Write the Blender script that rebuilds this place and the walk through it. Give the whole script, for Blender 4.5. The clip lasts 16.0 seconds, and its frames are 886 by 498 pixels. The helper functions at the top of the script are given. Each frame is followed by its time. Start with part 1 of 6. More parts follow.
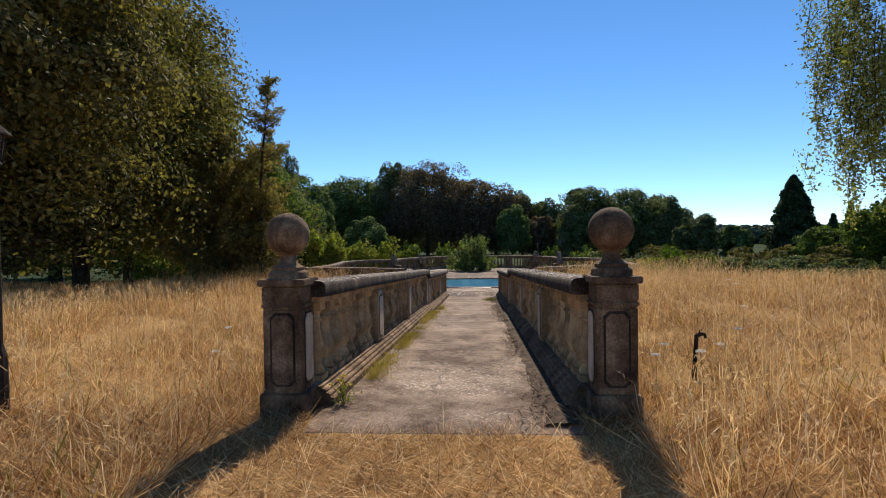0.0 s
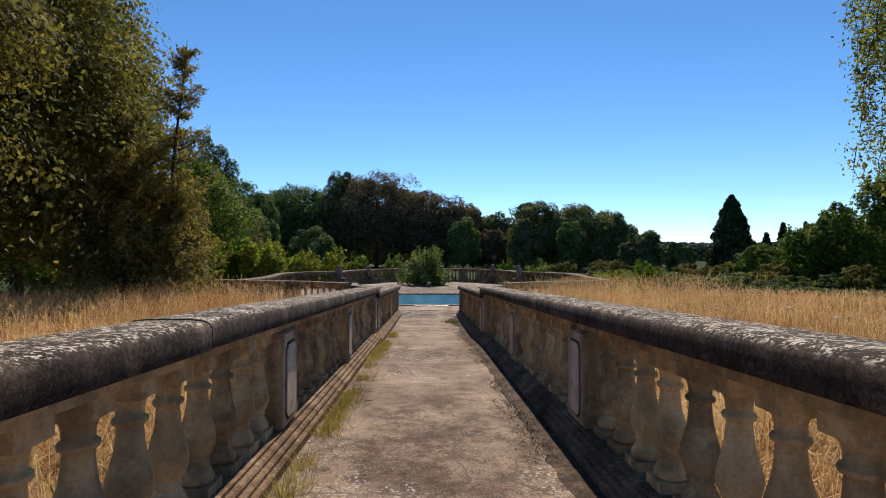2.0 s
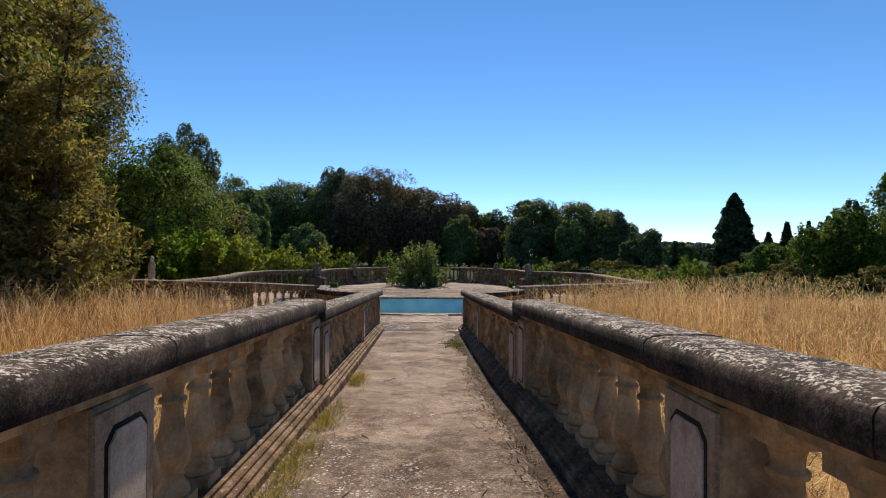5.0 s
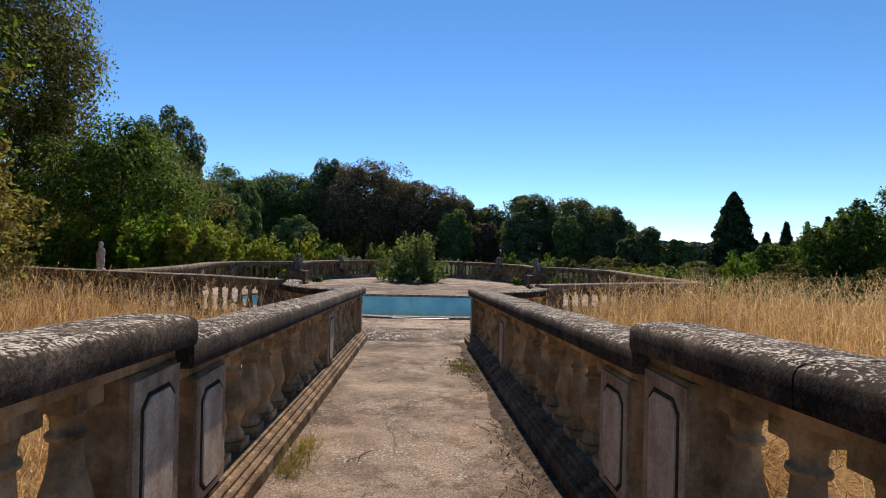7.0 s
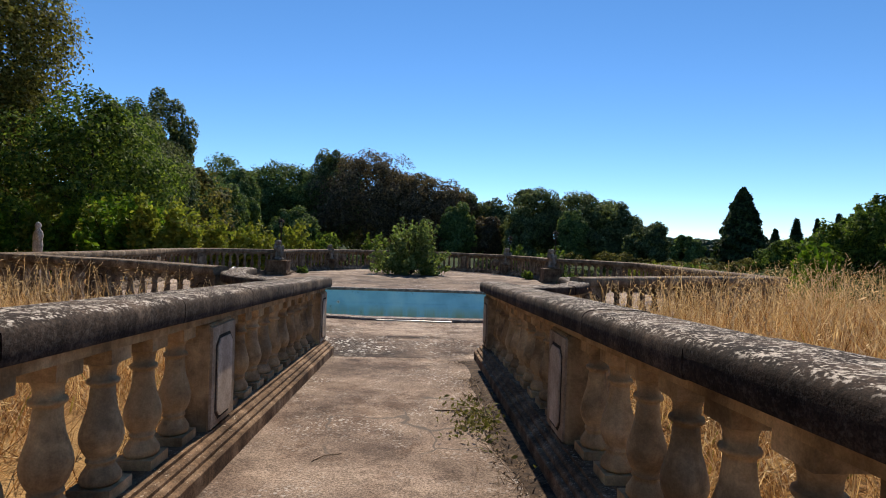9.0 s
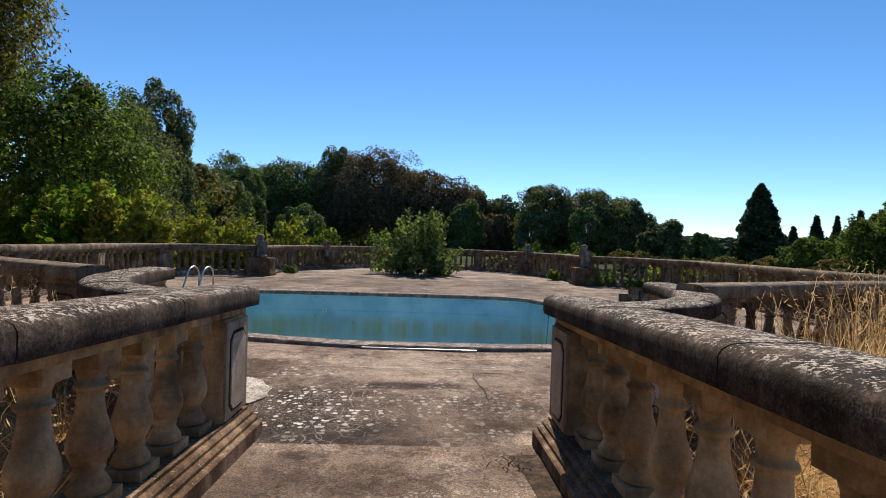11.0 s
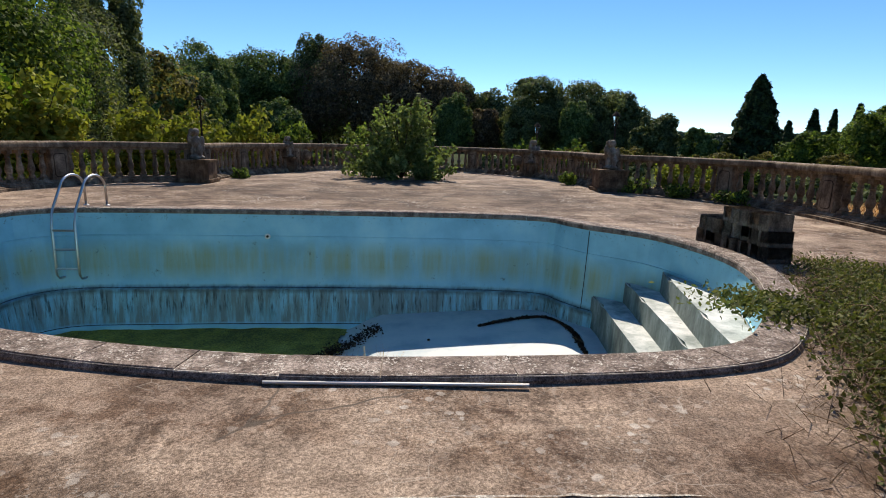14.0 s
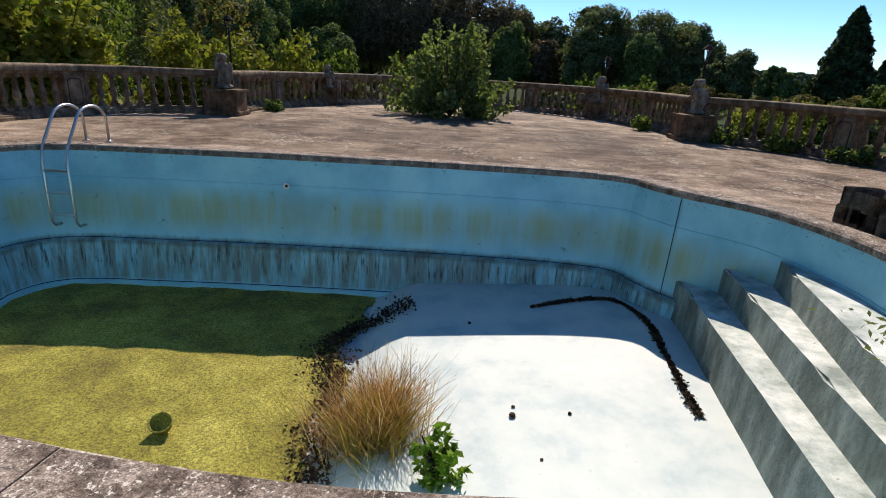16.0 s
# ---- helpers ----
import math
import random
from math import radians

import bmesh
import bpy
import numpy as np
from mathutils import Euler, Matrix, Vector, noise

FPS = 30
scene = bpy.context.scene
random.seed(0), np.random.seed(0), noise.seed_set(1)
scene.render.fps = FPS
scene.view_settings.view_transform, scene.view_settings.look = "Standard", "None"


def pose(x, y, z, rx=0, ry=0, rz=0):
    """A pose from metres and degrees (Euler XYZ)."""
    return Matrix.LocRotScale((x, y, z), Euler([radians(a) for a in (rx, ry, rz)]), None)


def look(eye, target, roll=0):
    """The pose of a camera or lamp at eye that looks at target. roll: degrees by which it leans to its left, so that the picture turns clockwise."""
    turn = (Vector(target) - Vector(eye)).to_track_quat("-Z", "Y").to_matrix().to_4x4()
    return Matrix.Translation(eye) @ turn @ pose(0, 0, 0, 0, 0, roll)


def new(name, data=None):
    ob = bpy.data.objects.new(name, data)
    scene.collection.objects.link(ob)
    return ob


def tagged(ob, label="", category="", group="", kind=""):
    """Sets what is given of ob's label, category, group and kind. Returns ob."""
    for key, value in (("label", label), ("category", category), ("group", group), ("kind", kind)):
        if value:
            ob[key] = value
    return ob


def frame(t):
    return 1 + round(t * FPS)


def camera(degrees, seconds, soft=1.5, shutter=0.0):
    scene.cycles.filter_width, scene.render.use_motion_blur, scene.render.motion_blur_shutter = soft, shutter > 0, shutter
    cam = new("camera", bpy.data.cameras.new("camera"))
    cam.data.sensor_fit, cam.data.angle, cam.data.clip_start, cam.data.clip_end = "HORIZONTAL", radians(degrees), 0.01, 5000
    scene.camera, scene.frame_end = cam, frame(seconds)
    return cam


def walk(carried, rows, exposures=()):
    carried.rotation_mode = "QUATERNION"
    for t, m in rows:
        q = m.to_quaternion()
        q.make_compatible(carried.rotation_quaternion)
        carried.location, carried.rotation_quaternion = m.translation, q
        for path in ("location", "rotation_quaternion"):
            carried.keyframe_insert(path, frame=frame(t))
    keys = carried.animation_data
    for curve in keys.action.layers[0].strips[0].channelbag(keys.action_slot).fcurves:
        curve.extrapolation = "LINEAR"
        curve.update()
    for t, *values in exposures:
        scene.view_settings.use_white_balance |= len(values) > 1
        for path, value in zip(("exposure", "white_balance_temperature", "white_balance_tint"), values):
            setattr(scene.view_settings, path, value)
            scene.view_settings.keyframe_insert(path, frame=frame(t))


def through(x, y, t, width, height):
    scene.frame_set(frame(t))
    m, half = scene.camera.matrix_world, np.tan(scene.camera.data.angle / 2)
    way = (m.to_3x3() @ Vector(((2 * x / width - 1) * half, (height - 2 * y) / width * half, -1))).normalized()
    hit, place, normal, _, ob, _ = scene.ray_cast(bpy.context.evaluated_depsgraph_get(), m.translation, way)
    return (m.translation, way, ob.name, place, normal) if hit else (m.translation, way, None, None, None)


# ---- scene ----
PATH = [
    (0, (0.399, -4.296, 2.147), (0.267, -2.301, 2.128), -0.8),
    (0.5, (0.235, -3.485, 2.094), (0.180, -1.486, 2.098), -0.6),
    (1, (0.105, -2.61, 2.072), (0.13, -0.611, 2.088), -0.1),
    (1.5, (0.065, -1.74, 2.032), (0.119, 0.259, 2.057), -0.0),
    (2, (0.070, -0.984, 2.095), (0.127, 1.015, 2.121), 0.1),
    (2.5, (0.055, -0.103, 2.151), (0.117, 1.896, 2.181), 0.1),
    (3, (0.094, 0.754, 2.136), (0.163, 2.753, 2.165), 0.1),
    (3.5, (0.097, 1.638, 2.079), (0.167, 3.637, 2.106), 0.3),
    (4, (0.158, 2.48, 2.031), (0.230, 4.478, 2.060), 0.1),
    (6.5, (0.136, 6.878, 1.840), (0.221, 8.876, 1.847), 1.1),
    (7, (0.108, 7.692, 1.790), (0.203, 9.69, 1.795), 1.3),
    (7.5, (0.142, 8.431, 1.761), (0.242, 10.429, 1.758), 1.7),
    (8, (0.216, 9.172, 1.713), (0.313, 11.169, 1.702), 1.7),
    (8.5, (0.226, 10.164, 1.632), (0.314, 12.162, 1.619), 1.7),
    (9, (0.295, 11.091, 1.521), (0.382, 13.089, 1.505), 1.9),
    (9.5, (0.346, 12.025, 1.471), (0.423, 14.024, 1.453), 2.1),
    (10, (0.352, 12.946, 1.425), (0.417, 14.945, 1.410), 2.0),
    (12.5, (0.218, 17.100, 1.352), (0.272, 19.095, 1.225), 1.8),
    (13, (0.218, 17.701, 1.340), (0.288, 19.686, 1.106), 1.3),
    (13.5, (0.218, 18.282, 1.355), (0.305, 20.253, 1.031), 1.5),
    (14, (0.302, 18.829, 1.338), (0.42, 20.786, 0.942), 1.6),
    (14.5, (0.354, 19.318, 1.310), (0.487, 21.262, 0.859), 1.3),
    (15, (0.399, 19.772, 1.365), (0.51, 21.701, 0.849), 1.2),
    (15.5, (0.383, 20.196, 1.346), (0.441, 22.112, 0.778), 1.8),
    (16, (0.358, 20.492, 1.357), (0.311, 22.389, 0.727), 3.1),
]
cam = camera(79.0, 16.0, soft=1.0)
walk(cam, [(t, look(eye, target, roll)) for t, eye, target, roll in PATH])

# ---------------------------------------------------------------- world, sun
SUN_UP, SUN_TURN = 43.0, 6.0
world = bpy.data.worlds.new("sky_world")
scene.world = world
world.use_nodes = True
wn = world.node_tree.nodes
sky = wn.new("ShaderNodeTexSky")
sky.sky_type, sky.sun_disc = "NISHITA", False
sky.sun_elevation, sky.sun_rotation = radians(SUN_UP), radians(SUN_TURN)
sky.altitude = 2900
sky.air_density, sky.dust_density, sky.ozone_density = 1.0, 0.0, 3.4
wn["Background"].inputs["Strength"].default_value = 0.122
deep = wn.new("ShaderNodeHueSaturation")
deep.inputs["Hue"].default_value, deep.inputs["Saturation"].default_value = 0.499, 1.17
world.node_tree.links.new(sky.outputs[0], deep.inputs["Color"])
world.node_tree.links.new(deep.outputs[0], wn["Background"].inputs["Color"])
sun_data = bpy.data.lights.new("sun", "SUN")
sun_data.energy, sun_data.angle, sun_data.color = 5.0, radians(0.5), (1.0, 0.88, 0.74)
sun = new("sun", sun_data)
sd = Vector((math.sin(radians(SUN_TURN)) * math.cos(radians(SUN_UP)), math.cos(radians(SUN_TURN)) * math.cos(radians(SUN_UP)), math.sin(radians(SUN_UP))))
sun.matrix_world = look(sd * 60, (0, 0, 0))
scene.view_settings.exposure = 0.36

# ---------------------------------------------------------------- materials


def node(nt, kind, **values):
    n = nt.nodes.new(kind)
    for key, value in values.items():
        n.inputs[key.replace("_", " ")].default_value = value
    return n


def ramp(nt, source, stops):
    n = nt.nodes.new("ShaderNodeValToRGB")
    els = n.color_ramp.elements
    while len(els) < len(stops):
        els.new(0.5)
    for e, (p, c) in zip(els, stops):
        e.position, e.color = p, (*c, 1)
    nt.links.new(source, n.inputs[0])
    return n.outputs[0]


def noise_tex(nt, scale, detail=6, rough=0.6, stretch=None, kind="ShaderNodeTexNoise"):
    geo = nt.nodes.new("ShaderNodeNewGeometry").outputs["Position"]
    src = geo
    if stretch:
        m = nt.nodes.new("ShaderNodeMapping")
        m.inputs["Scale"].default_value = stretch
        nt.links.new(geo, m.inputs[0])
        src = m.outputs[0]
    n = nt.nodes.new(kind)
    n.inputs["Scale"].default_value = scale
    if kind == "ShaderNodeTexNoise":
        n.inputs["Detail"].default_value, n.inputs["Roughness"].default_value = detail, rough
    nt.links.new(src, n.inputs["Vector"])
    return n.outputs["Fac"] if kind == "ShaderNodeTexNoise" else n.outputs["Distance"]


def mixc(nt, fac, a, b, blend="MIX"):
    n = nt.nodes.new("ShaderNodeMix")
    n.data_type, n.blend_type = "RGBA", blend
    for sock, v in ((n.inputs["Factor"], fac), (n.inputs["A"], a), (n.inputs["B"], b)):
        if isinstance(v, (int, float)):
            sock.default_value = v
        elif isinstance(v, tuple):
            sock.default_value = (*v, 1)
        else:
            nt.links.new(v, sock)
    return n.outputs["Result"]


def material(name, rough=0.85, metal=0.0):
    m = bpy.data.materials.new(name)
    m.use_nodes = True
    b = m.node_tree.nodes["Principled BSDF"]
    b.inputs["Roughness"].default_value, b.inputs["Metallic"].default_value = rough, metal
    return m, m.node_tree, b


def bump(nt, b, height, strength=0.4, dist=0.01):
    n = nt.nodes.new("ShaderNodeBump")
    n.inputs["Strength"].default_value, n.inputs["Distance"].default_value = strength, dist
    nt.links.new(height, n.inputs["Height"])
    nt.links.new(n.outputs[0], b.inputs["Normal"])


def stone(name, dark, mid, light, lichen=0.0, lichen_col=(0.50, 0.48, 0.44), scale=3.0, soot=0.55, grain=0.5, relief=0.5, vary=0.0):
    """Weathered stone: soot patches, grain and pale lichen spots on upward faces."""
    m, nt, b = material(name, 0.92)
    b.inputs["Specular IOR Level"].default_value = 0.15
    big, fine = noise_tex(nt, scale, 8, 0.65), noise_tex(nt, 45, 5, 0.7)
    streak = noise_tex(nt, 6, 5, 0.6, (1, 1, 0.18))
    col = ramp(nt, big, [(0.32, dark), (0.5, mid), (0.68, light)])
    col = mixc(nt, ramp(nt, streak, [(0.42, (0, 0, 0)), (0.62, (1, 1, 1))]), mixc(nt, 1.0, col, (soot, soot * 0.95, soot * 0.91), "MULTIPLY"), col)
    col = mixc(nt, grain, col, ramp(nt, fine, [(0.38, (0.35, 0.34, 0.33)), (0.62, (1.4, 1.38, 1.36))]), "MULTIPLY")
    pores = noise_tex(nt, 150, 3, 0.6)
    col = mixc(nt, grain * 0.9, col, ramp(nt, pores, [(0.40, (0.4, 0.39, 0.38)), (0.58, (1.25, 1.25, 1.25))]), "MULTIPLY")
    if vary:
        pick = nt.nodes.new("ShaderNodeObjectInfo").outputs["Random"]
        cloud = noise_tex(nt, 4.5, 4, 0.6)
        both = mixc(nt, 0.55, ramp(nt, pick, [(0.0, (0, 0, 0)), (1.0, (1, 1, 1))]), ramp(nt, cloud, [(0.36, (0, 0, 0)), (0.64, (1, 1, 1))]))
        col = mixc(nt, ramp(nt, both, [(0.38, (0, 0, 0)), (0.72, (vary, vary, vary))]), col, mixc(nt, 1.0, col, (0.36, 0.38, 0.42), "MULTIPLY"))
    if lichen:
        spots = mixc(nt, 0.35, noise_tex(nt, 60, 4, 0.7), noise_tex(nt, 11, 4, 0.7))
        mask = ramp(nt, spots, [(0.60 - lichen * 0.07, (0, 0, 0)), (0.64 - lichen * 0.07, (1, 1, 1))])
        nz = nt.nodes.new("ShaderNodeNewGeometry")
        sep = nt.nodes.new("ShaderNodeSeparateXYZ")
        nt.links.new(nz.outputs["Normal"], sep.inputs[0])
        # spots held to upward faces, so tops come out paler than sides
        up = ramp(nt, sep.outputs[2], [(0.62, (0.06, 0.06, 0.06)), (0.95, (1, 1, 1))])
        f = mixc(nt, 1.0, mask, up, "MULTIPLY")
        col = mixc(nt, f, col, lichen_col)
    nt.links.new(col, b.inputs["Base Color"])
    bump(nt, b, mixc(nt, 0.2, mixc(nt, 0.4, big, fine), pores), relief, 0.015)
    return m


def leaf_mat(name, a, b_, c, through=0.35, glow=(1.25, 1.35, 0.7)):
    m, nt, b = material(name, 0.75)
    b.inputs["Specular IOR Level"].default_value = 0.12
    geo = nt.nodes.new("ShaderNodeNewGeometry")
    col = ramp(nt, geo.outputs["Random Per Island"], [(0.0, a), (0.5, b_), (1.0, c)])
    big = noise_tex(nt, 0.5, 3)
    col = mixc(nt, 0.7, col, ramp(nt, big, [(0.3, (0.6, 0.6, 0.6)), (0.7, (1.35, 1.35, 1.2))]), "MULTIPLY")
    clump = noise_tex(nt, 3.5, 4, 0.7)
    col = mixc(nt, 0.6, col, ramp(nt, clump, [(0.36, (0.55, 0.5, 0.45)), (0.64, (1.35, 1.35, 1.3))]), "MULTIPLY")
    nt.links.new(col, b.inputs["Base Color"])
    t = nt.nodes.new("ShaderNodeBsdfTranslucent")
    nt.links.new(mixc(nt, 1.0, col, glow, "MULTIPLY"), t.inputs["Color"])
    mix = nt.nodes.new("ShaderNodeMixShader")
    mix.inputs[0].default_value = through
    nt.links.new(b.outputs[0], mix.inputs[1])
    nt.links.new(t.outputs[0], mix.inputs[2])
    nt.links.new(mix.outputs[0], nt.nodes["Material Output"].inputs["Surface"])
    return m


# near-black base also stands for shade on the side faces; lichen pales the top
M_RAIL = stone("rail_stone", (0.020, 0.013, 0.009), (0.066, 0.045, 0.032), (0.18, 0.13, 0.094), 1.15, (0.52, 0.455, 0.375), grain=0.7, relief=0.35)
M_OCHRE = stone("ochre_stone", (0.27, 0.175, 0.095), (0.60, 0.41, 0.21), (0.72, 0.54, 0.32), 0.0, scale=2.2, soot=0.68, grain=0.2, relief=0.2, vary=0.75)
M_PANEL = stone("panel_stone", (0.44, 0.34, 0.245), (0.60, 0.49, 0.37), (0.68, 0.57, 0.44), 0.0, scale=5, soot=0.8, grain=0.25, relief=0.2)
M_FRAME = stone("frame_stone", (0.27, 0.19, 0.12), (0.46, 0.345, 0.23), (0.58, 0.46, 0.33), 0.0, scale=4, soot=0.7, grain=0.3, relief=0.25)
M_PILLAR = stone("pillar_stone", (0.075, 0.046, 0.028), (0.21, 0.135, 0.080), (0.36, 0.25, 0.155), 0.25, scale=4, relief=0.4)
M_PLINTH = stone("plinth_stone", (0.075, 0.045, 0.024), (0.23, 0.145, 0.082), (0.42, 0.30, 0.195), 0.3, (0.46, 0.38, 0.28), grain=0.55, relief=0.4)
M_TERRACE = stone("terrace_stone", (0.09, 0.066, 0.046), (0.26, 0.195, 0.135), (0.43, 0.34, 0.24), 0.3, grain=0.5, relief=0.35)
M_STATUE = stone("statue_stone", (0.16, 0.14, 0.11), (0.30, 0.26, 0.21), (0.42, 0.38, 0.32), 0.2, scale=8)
M_STATUE_PALE = stone("pale_statue_stone", (0.40, 0.36, 0.31), (0.55, 0.51, 0.45), (0.66, 0.62, 0.55), 0.0, scale=8)
M_DARKGROOVE = stone("groove_stone", (0.03, 0.022, 0.015), (0.06, 0.044, 0.03), (0.10, 0.074, 0.05))
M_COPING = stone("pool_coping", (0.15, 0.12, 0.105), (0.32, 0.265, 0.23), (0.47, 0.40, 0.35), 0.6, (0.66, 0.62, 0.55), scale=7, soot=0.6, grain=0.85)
M_BLOCK = stone("concrete_block", (0.09, 0.08, 0.07), (0.20, 0.18, 0.155), (0.33, 0.30, 0.26), 0.2, scale=6)


def concrete(name, stain_scale, cols, spots, worn=(), flaked=(), veins=0.0, dots=15):
    m, nt, b = material(name, 0.9)
    b.inputs["Specular IOR Level"].default_value = 0.2
    big, mid, fine = noise_tex(nt, stain_scale, 9, 0.68), noise_tex(nt, 1.7, 8, 0.7), noise_tex(nt, 70, 4, 0.7)
    col = ramp(nt, big, [(0.34, cols[0]), (0.48, cols[1]), (0.62, cols[2])])
    col = mixc(nt, 0.6, col, ramp(nt, mid, [(0.32, (0.38, 0.35, 0.33)), (0.6, (1.2, 1.18, 1.15))]), "MULTIPLY")
    col = mixc(nt, 0.8, col, ramp(nt, fine, [(0.40, (0.42, 0.40, 0.38)), (0.60, (1.4, 1.4, 1.4))]), "MULTIPLY")
    grit = noise_tex(nt, 190, 3, 0.6)
    col = mixc(nt, 0.5, col, ramp(nt, grit, [(0.40, (0.45, 0.43, 0.41)), (0.58, (1.3, 1.3, 1.3))]), "MULTIPLY")
    grime = ramp(nt, noise_tex(nt, 6.5, 10, 0.78), [(0.50, (0, 0, 0)), (0.56, (0.75, 0.75, 0.75))])
    grime = mixc(nt, 1.0, grime, ramp(nt, noise_tex(nt, 0.35, 4, 0.6), [(0.42, (0.05, 0.05, 0.05)), (0.58, (1, 1, 1))]), "MULTIPLY")
    col = mixc(nt, grime, col, mixc(nt, 1.0, col, (0.36, 0.33, 0.31), "MULTIPLY"))
    for cx, cy, rx, ry, amount in worn:
        mp = nt.nodes.new("ShaderNodeMapping")
        mp.inputs["Location"].default_value, mp.inputs["Scale"].default_value = (-cx / rx, -cy / ry, 0), (1 / rx, 1 / ry, 0)
        nt.links.new(nt.nodes.new("ShaderNodeNewGeometry").outputs["Position"], mp.inputs[0])
        ln = nt.nodes.new("ShaderNodeVectorMath")
        ln.operation = "LENGTH"
        nt.links.new(mp.outputs[0], ln.inputs[0])
        edge = nt.nodes.new("ShaderNodeMath")
        edge.operation = "ADD"
        nt.links.new(ln.outputs["Value"], edge.inputs[0])
        nt.links.new(noise_tex(nt, 1.6, 9, 0.72), edge.inputs[1])
        f = ramp(nt, edge.outputs[0], [(0.76, (amount,) * 3), (0.98, (0, 0, 0))])
        col = mixc(nt, f, col, mixc(nt, 1.0, col, (0.27, 0.215, 0.175), "MULTIPLY"))
    blots = ramp(nt, noise_tex(nt, 2.3, 12, 0.8), [(0.47, (0.9, 0.9, 0.9)), (0.52, (0, 0, 0))])
    blots = mixc(nt, 1.0, blots, ramp(nt, noise_tex(nt, 0.9, 3, 0.6), [(0.42, (1, 1, 1)), (0.55, (0.1, 0.1, 0.1))]), "MULTIPLY")
    col = mixc(nt, blots, col, mixc(nt, 1.0, col, (0.52, 0.44, 0.38), "MULTIPLY"))
    patch = noise_tex(nt, 0.8, 4, 0.7)
    cell = nt.nodes.new("ShaderNodeTexVoronoi")
    cell.inputs["Scale"].default_value = dots
    wob = nt.nodes.new("ShaderNodeTexNoise")
    wob.inputs["Scale"].default_value = 40
    pos = nt.nodes.new("ShaderNodeNewGeometry").outputs["Position"]
    nt.links.new(pos, wob.inputs["Vector"])
    nt.links.new(mixc(nt, 0.025, pos, wob.outputs["Color"], "ADD"), cell.inputs["Vector"])
    keep = ramp(nt, cell.outputs["Color"], [(0.50, (0, 0, 0)), (0.58, (1, 1, 1))])
    near = mixc(nt, 1.0, ramp(nt, cell.outputs["Distance"], [(0.33, (1, 1, 1)), (0.40, (0, 0, 0))]), keep, "MULTIPLY")
    near = mixc(nt, 1.0, near, ramp(nt, noise_tex(nt, 55, 3, 0.6), [(0.60, (0, 0, 0)), (0.64, (0.7, 0.7, 0.7))]), "LIGHTEN")
    area = ramp(nt, patch, [(0.48, (0.02, 0.02, 0.02)), (0.66, (0.8, 0.8, 0.8))])
    for cx, cy, rx, ry in flaked:
        mp = nt.nodes.new("ShaderNodeMapping")
        mp.inputs["Location"].default_value, mp.inputs["Scale"].default_value = (-cx / rx, -cy / ry, 0), (1 / rx, 1 / ry, 0)
        nt.links.new(pos, mp.inputs[0])
        ln = nt.nodes.new("ShaderNodeVectorMath")
        ln.operation = "LENGTH"
        nt.links.new(mp.outputs[0], ln.inputs[0])
        area = mixc(nt, 1.0, area, ramp(nt, ln.outputs["Value"], [(0.5, (1, 1, 1)), (1.0, (0, 0, 0))]), "LIGHTEN")
    f = mixc(nt, 1.0, near, area, "MULTIPLY")
    col = mixc(nt, f, col, spots)
    crack = nt.nodes.new("ShaderNodeTexVoronoi")
    crack.feature = "DISTANCE_TO_EDGE"
    crack.inputs["Scale"].default_value = 0.8
    warp = nt.nodes.new("ShaderNodeTexNoise")
    warp.inputs["Scale"].default_value = 3
    gp = nt.nodes.new("ShaderNodeNewGeometry").outputs["Position"]
    nt.links.new(gp, warp.inputs["Vector"])
    nt.links.new(mixc(nt, 0.25, gp, warp.outputs["Color"], "ADD"), crack.inputs["Vector"])
    line = ramp(nt, crack.outputs["Distance"], [(0.004, (1, 1, 1)), (0.010, (0, 0, 0))])
    where = ramp(nt, noise_tex(nt, 0.5, 3), [(0.5, (0, 0, 0)), (0.56, (0.8, 0.8, 0.8))])
    col = mixc(nt, mixc(nt, 1.0, line, where, "MULTIPLY"), col, (0.09, 0.075, 0.06))
    if veins:
        net = nt.nodes.new("ShaderNodeTexVoronoi")
        net.feature = "DISTANCE_TO_EDGE"
        net.inputs["Scale"].default_value = 6.5
        nt.links.new(mixc(nt, 0.12, gp, warp.outputs["Color"], "ADD"), net.inputs["Vector"])
        thin = ramp(nt, net.outputs["Distance"], [(0.006, (1, 1, 1)), (0.022, (0, 0, 0))])
        part_ = ramp(nt, noise_tex(nt, 1.1, 4, 0.6), [(0.50, (0, 0, 0)), (0.60, (veins, veins, veins))])
        col = mixc(nt, mixc(nt, 1.0, thin, part_, "MULTIPLY"), col, (0.60, 0.54, 0.46))
        lines = ramp(nt, noise_tex(nt, 2.2, 9, 0.75, (0.25, 1.6, 1)), [(0.40, (0.62, 0.58, 0.55)), (0.60, (1.15, 1.15, 1.15))])
        col = mixc(nt, 0.55, col, lines, "MULTIPLY")
    nt.links.new(col, b.inputs["Base Color"])
    bump(nt, b, mixc(nt, 0.4, mixc(nt, 0.6, mid, fine), grit), 0.8, 0.012)
    return m


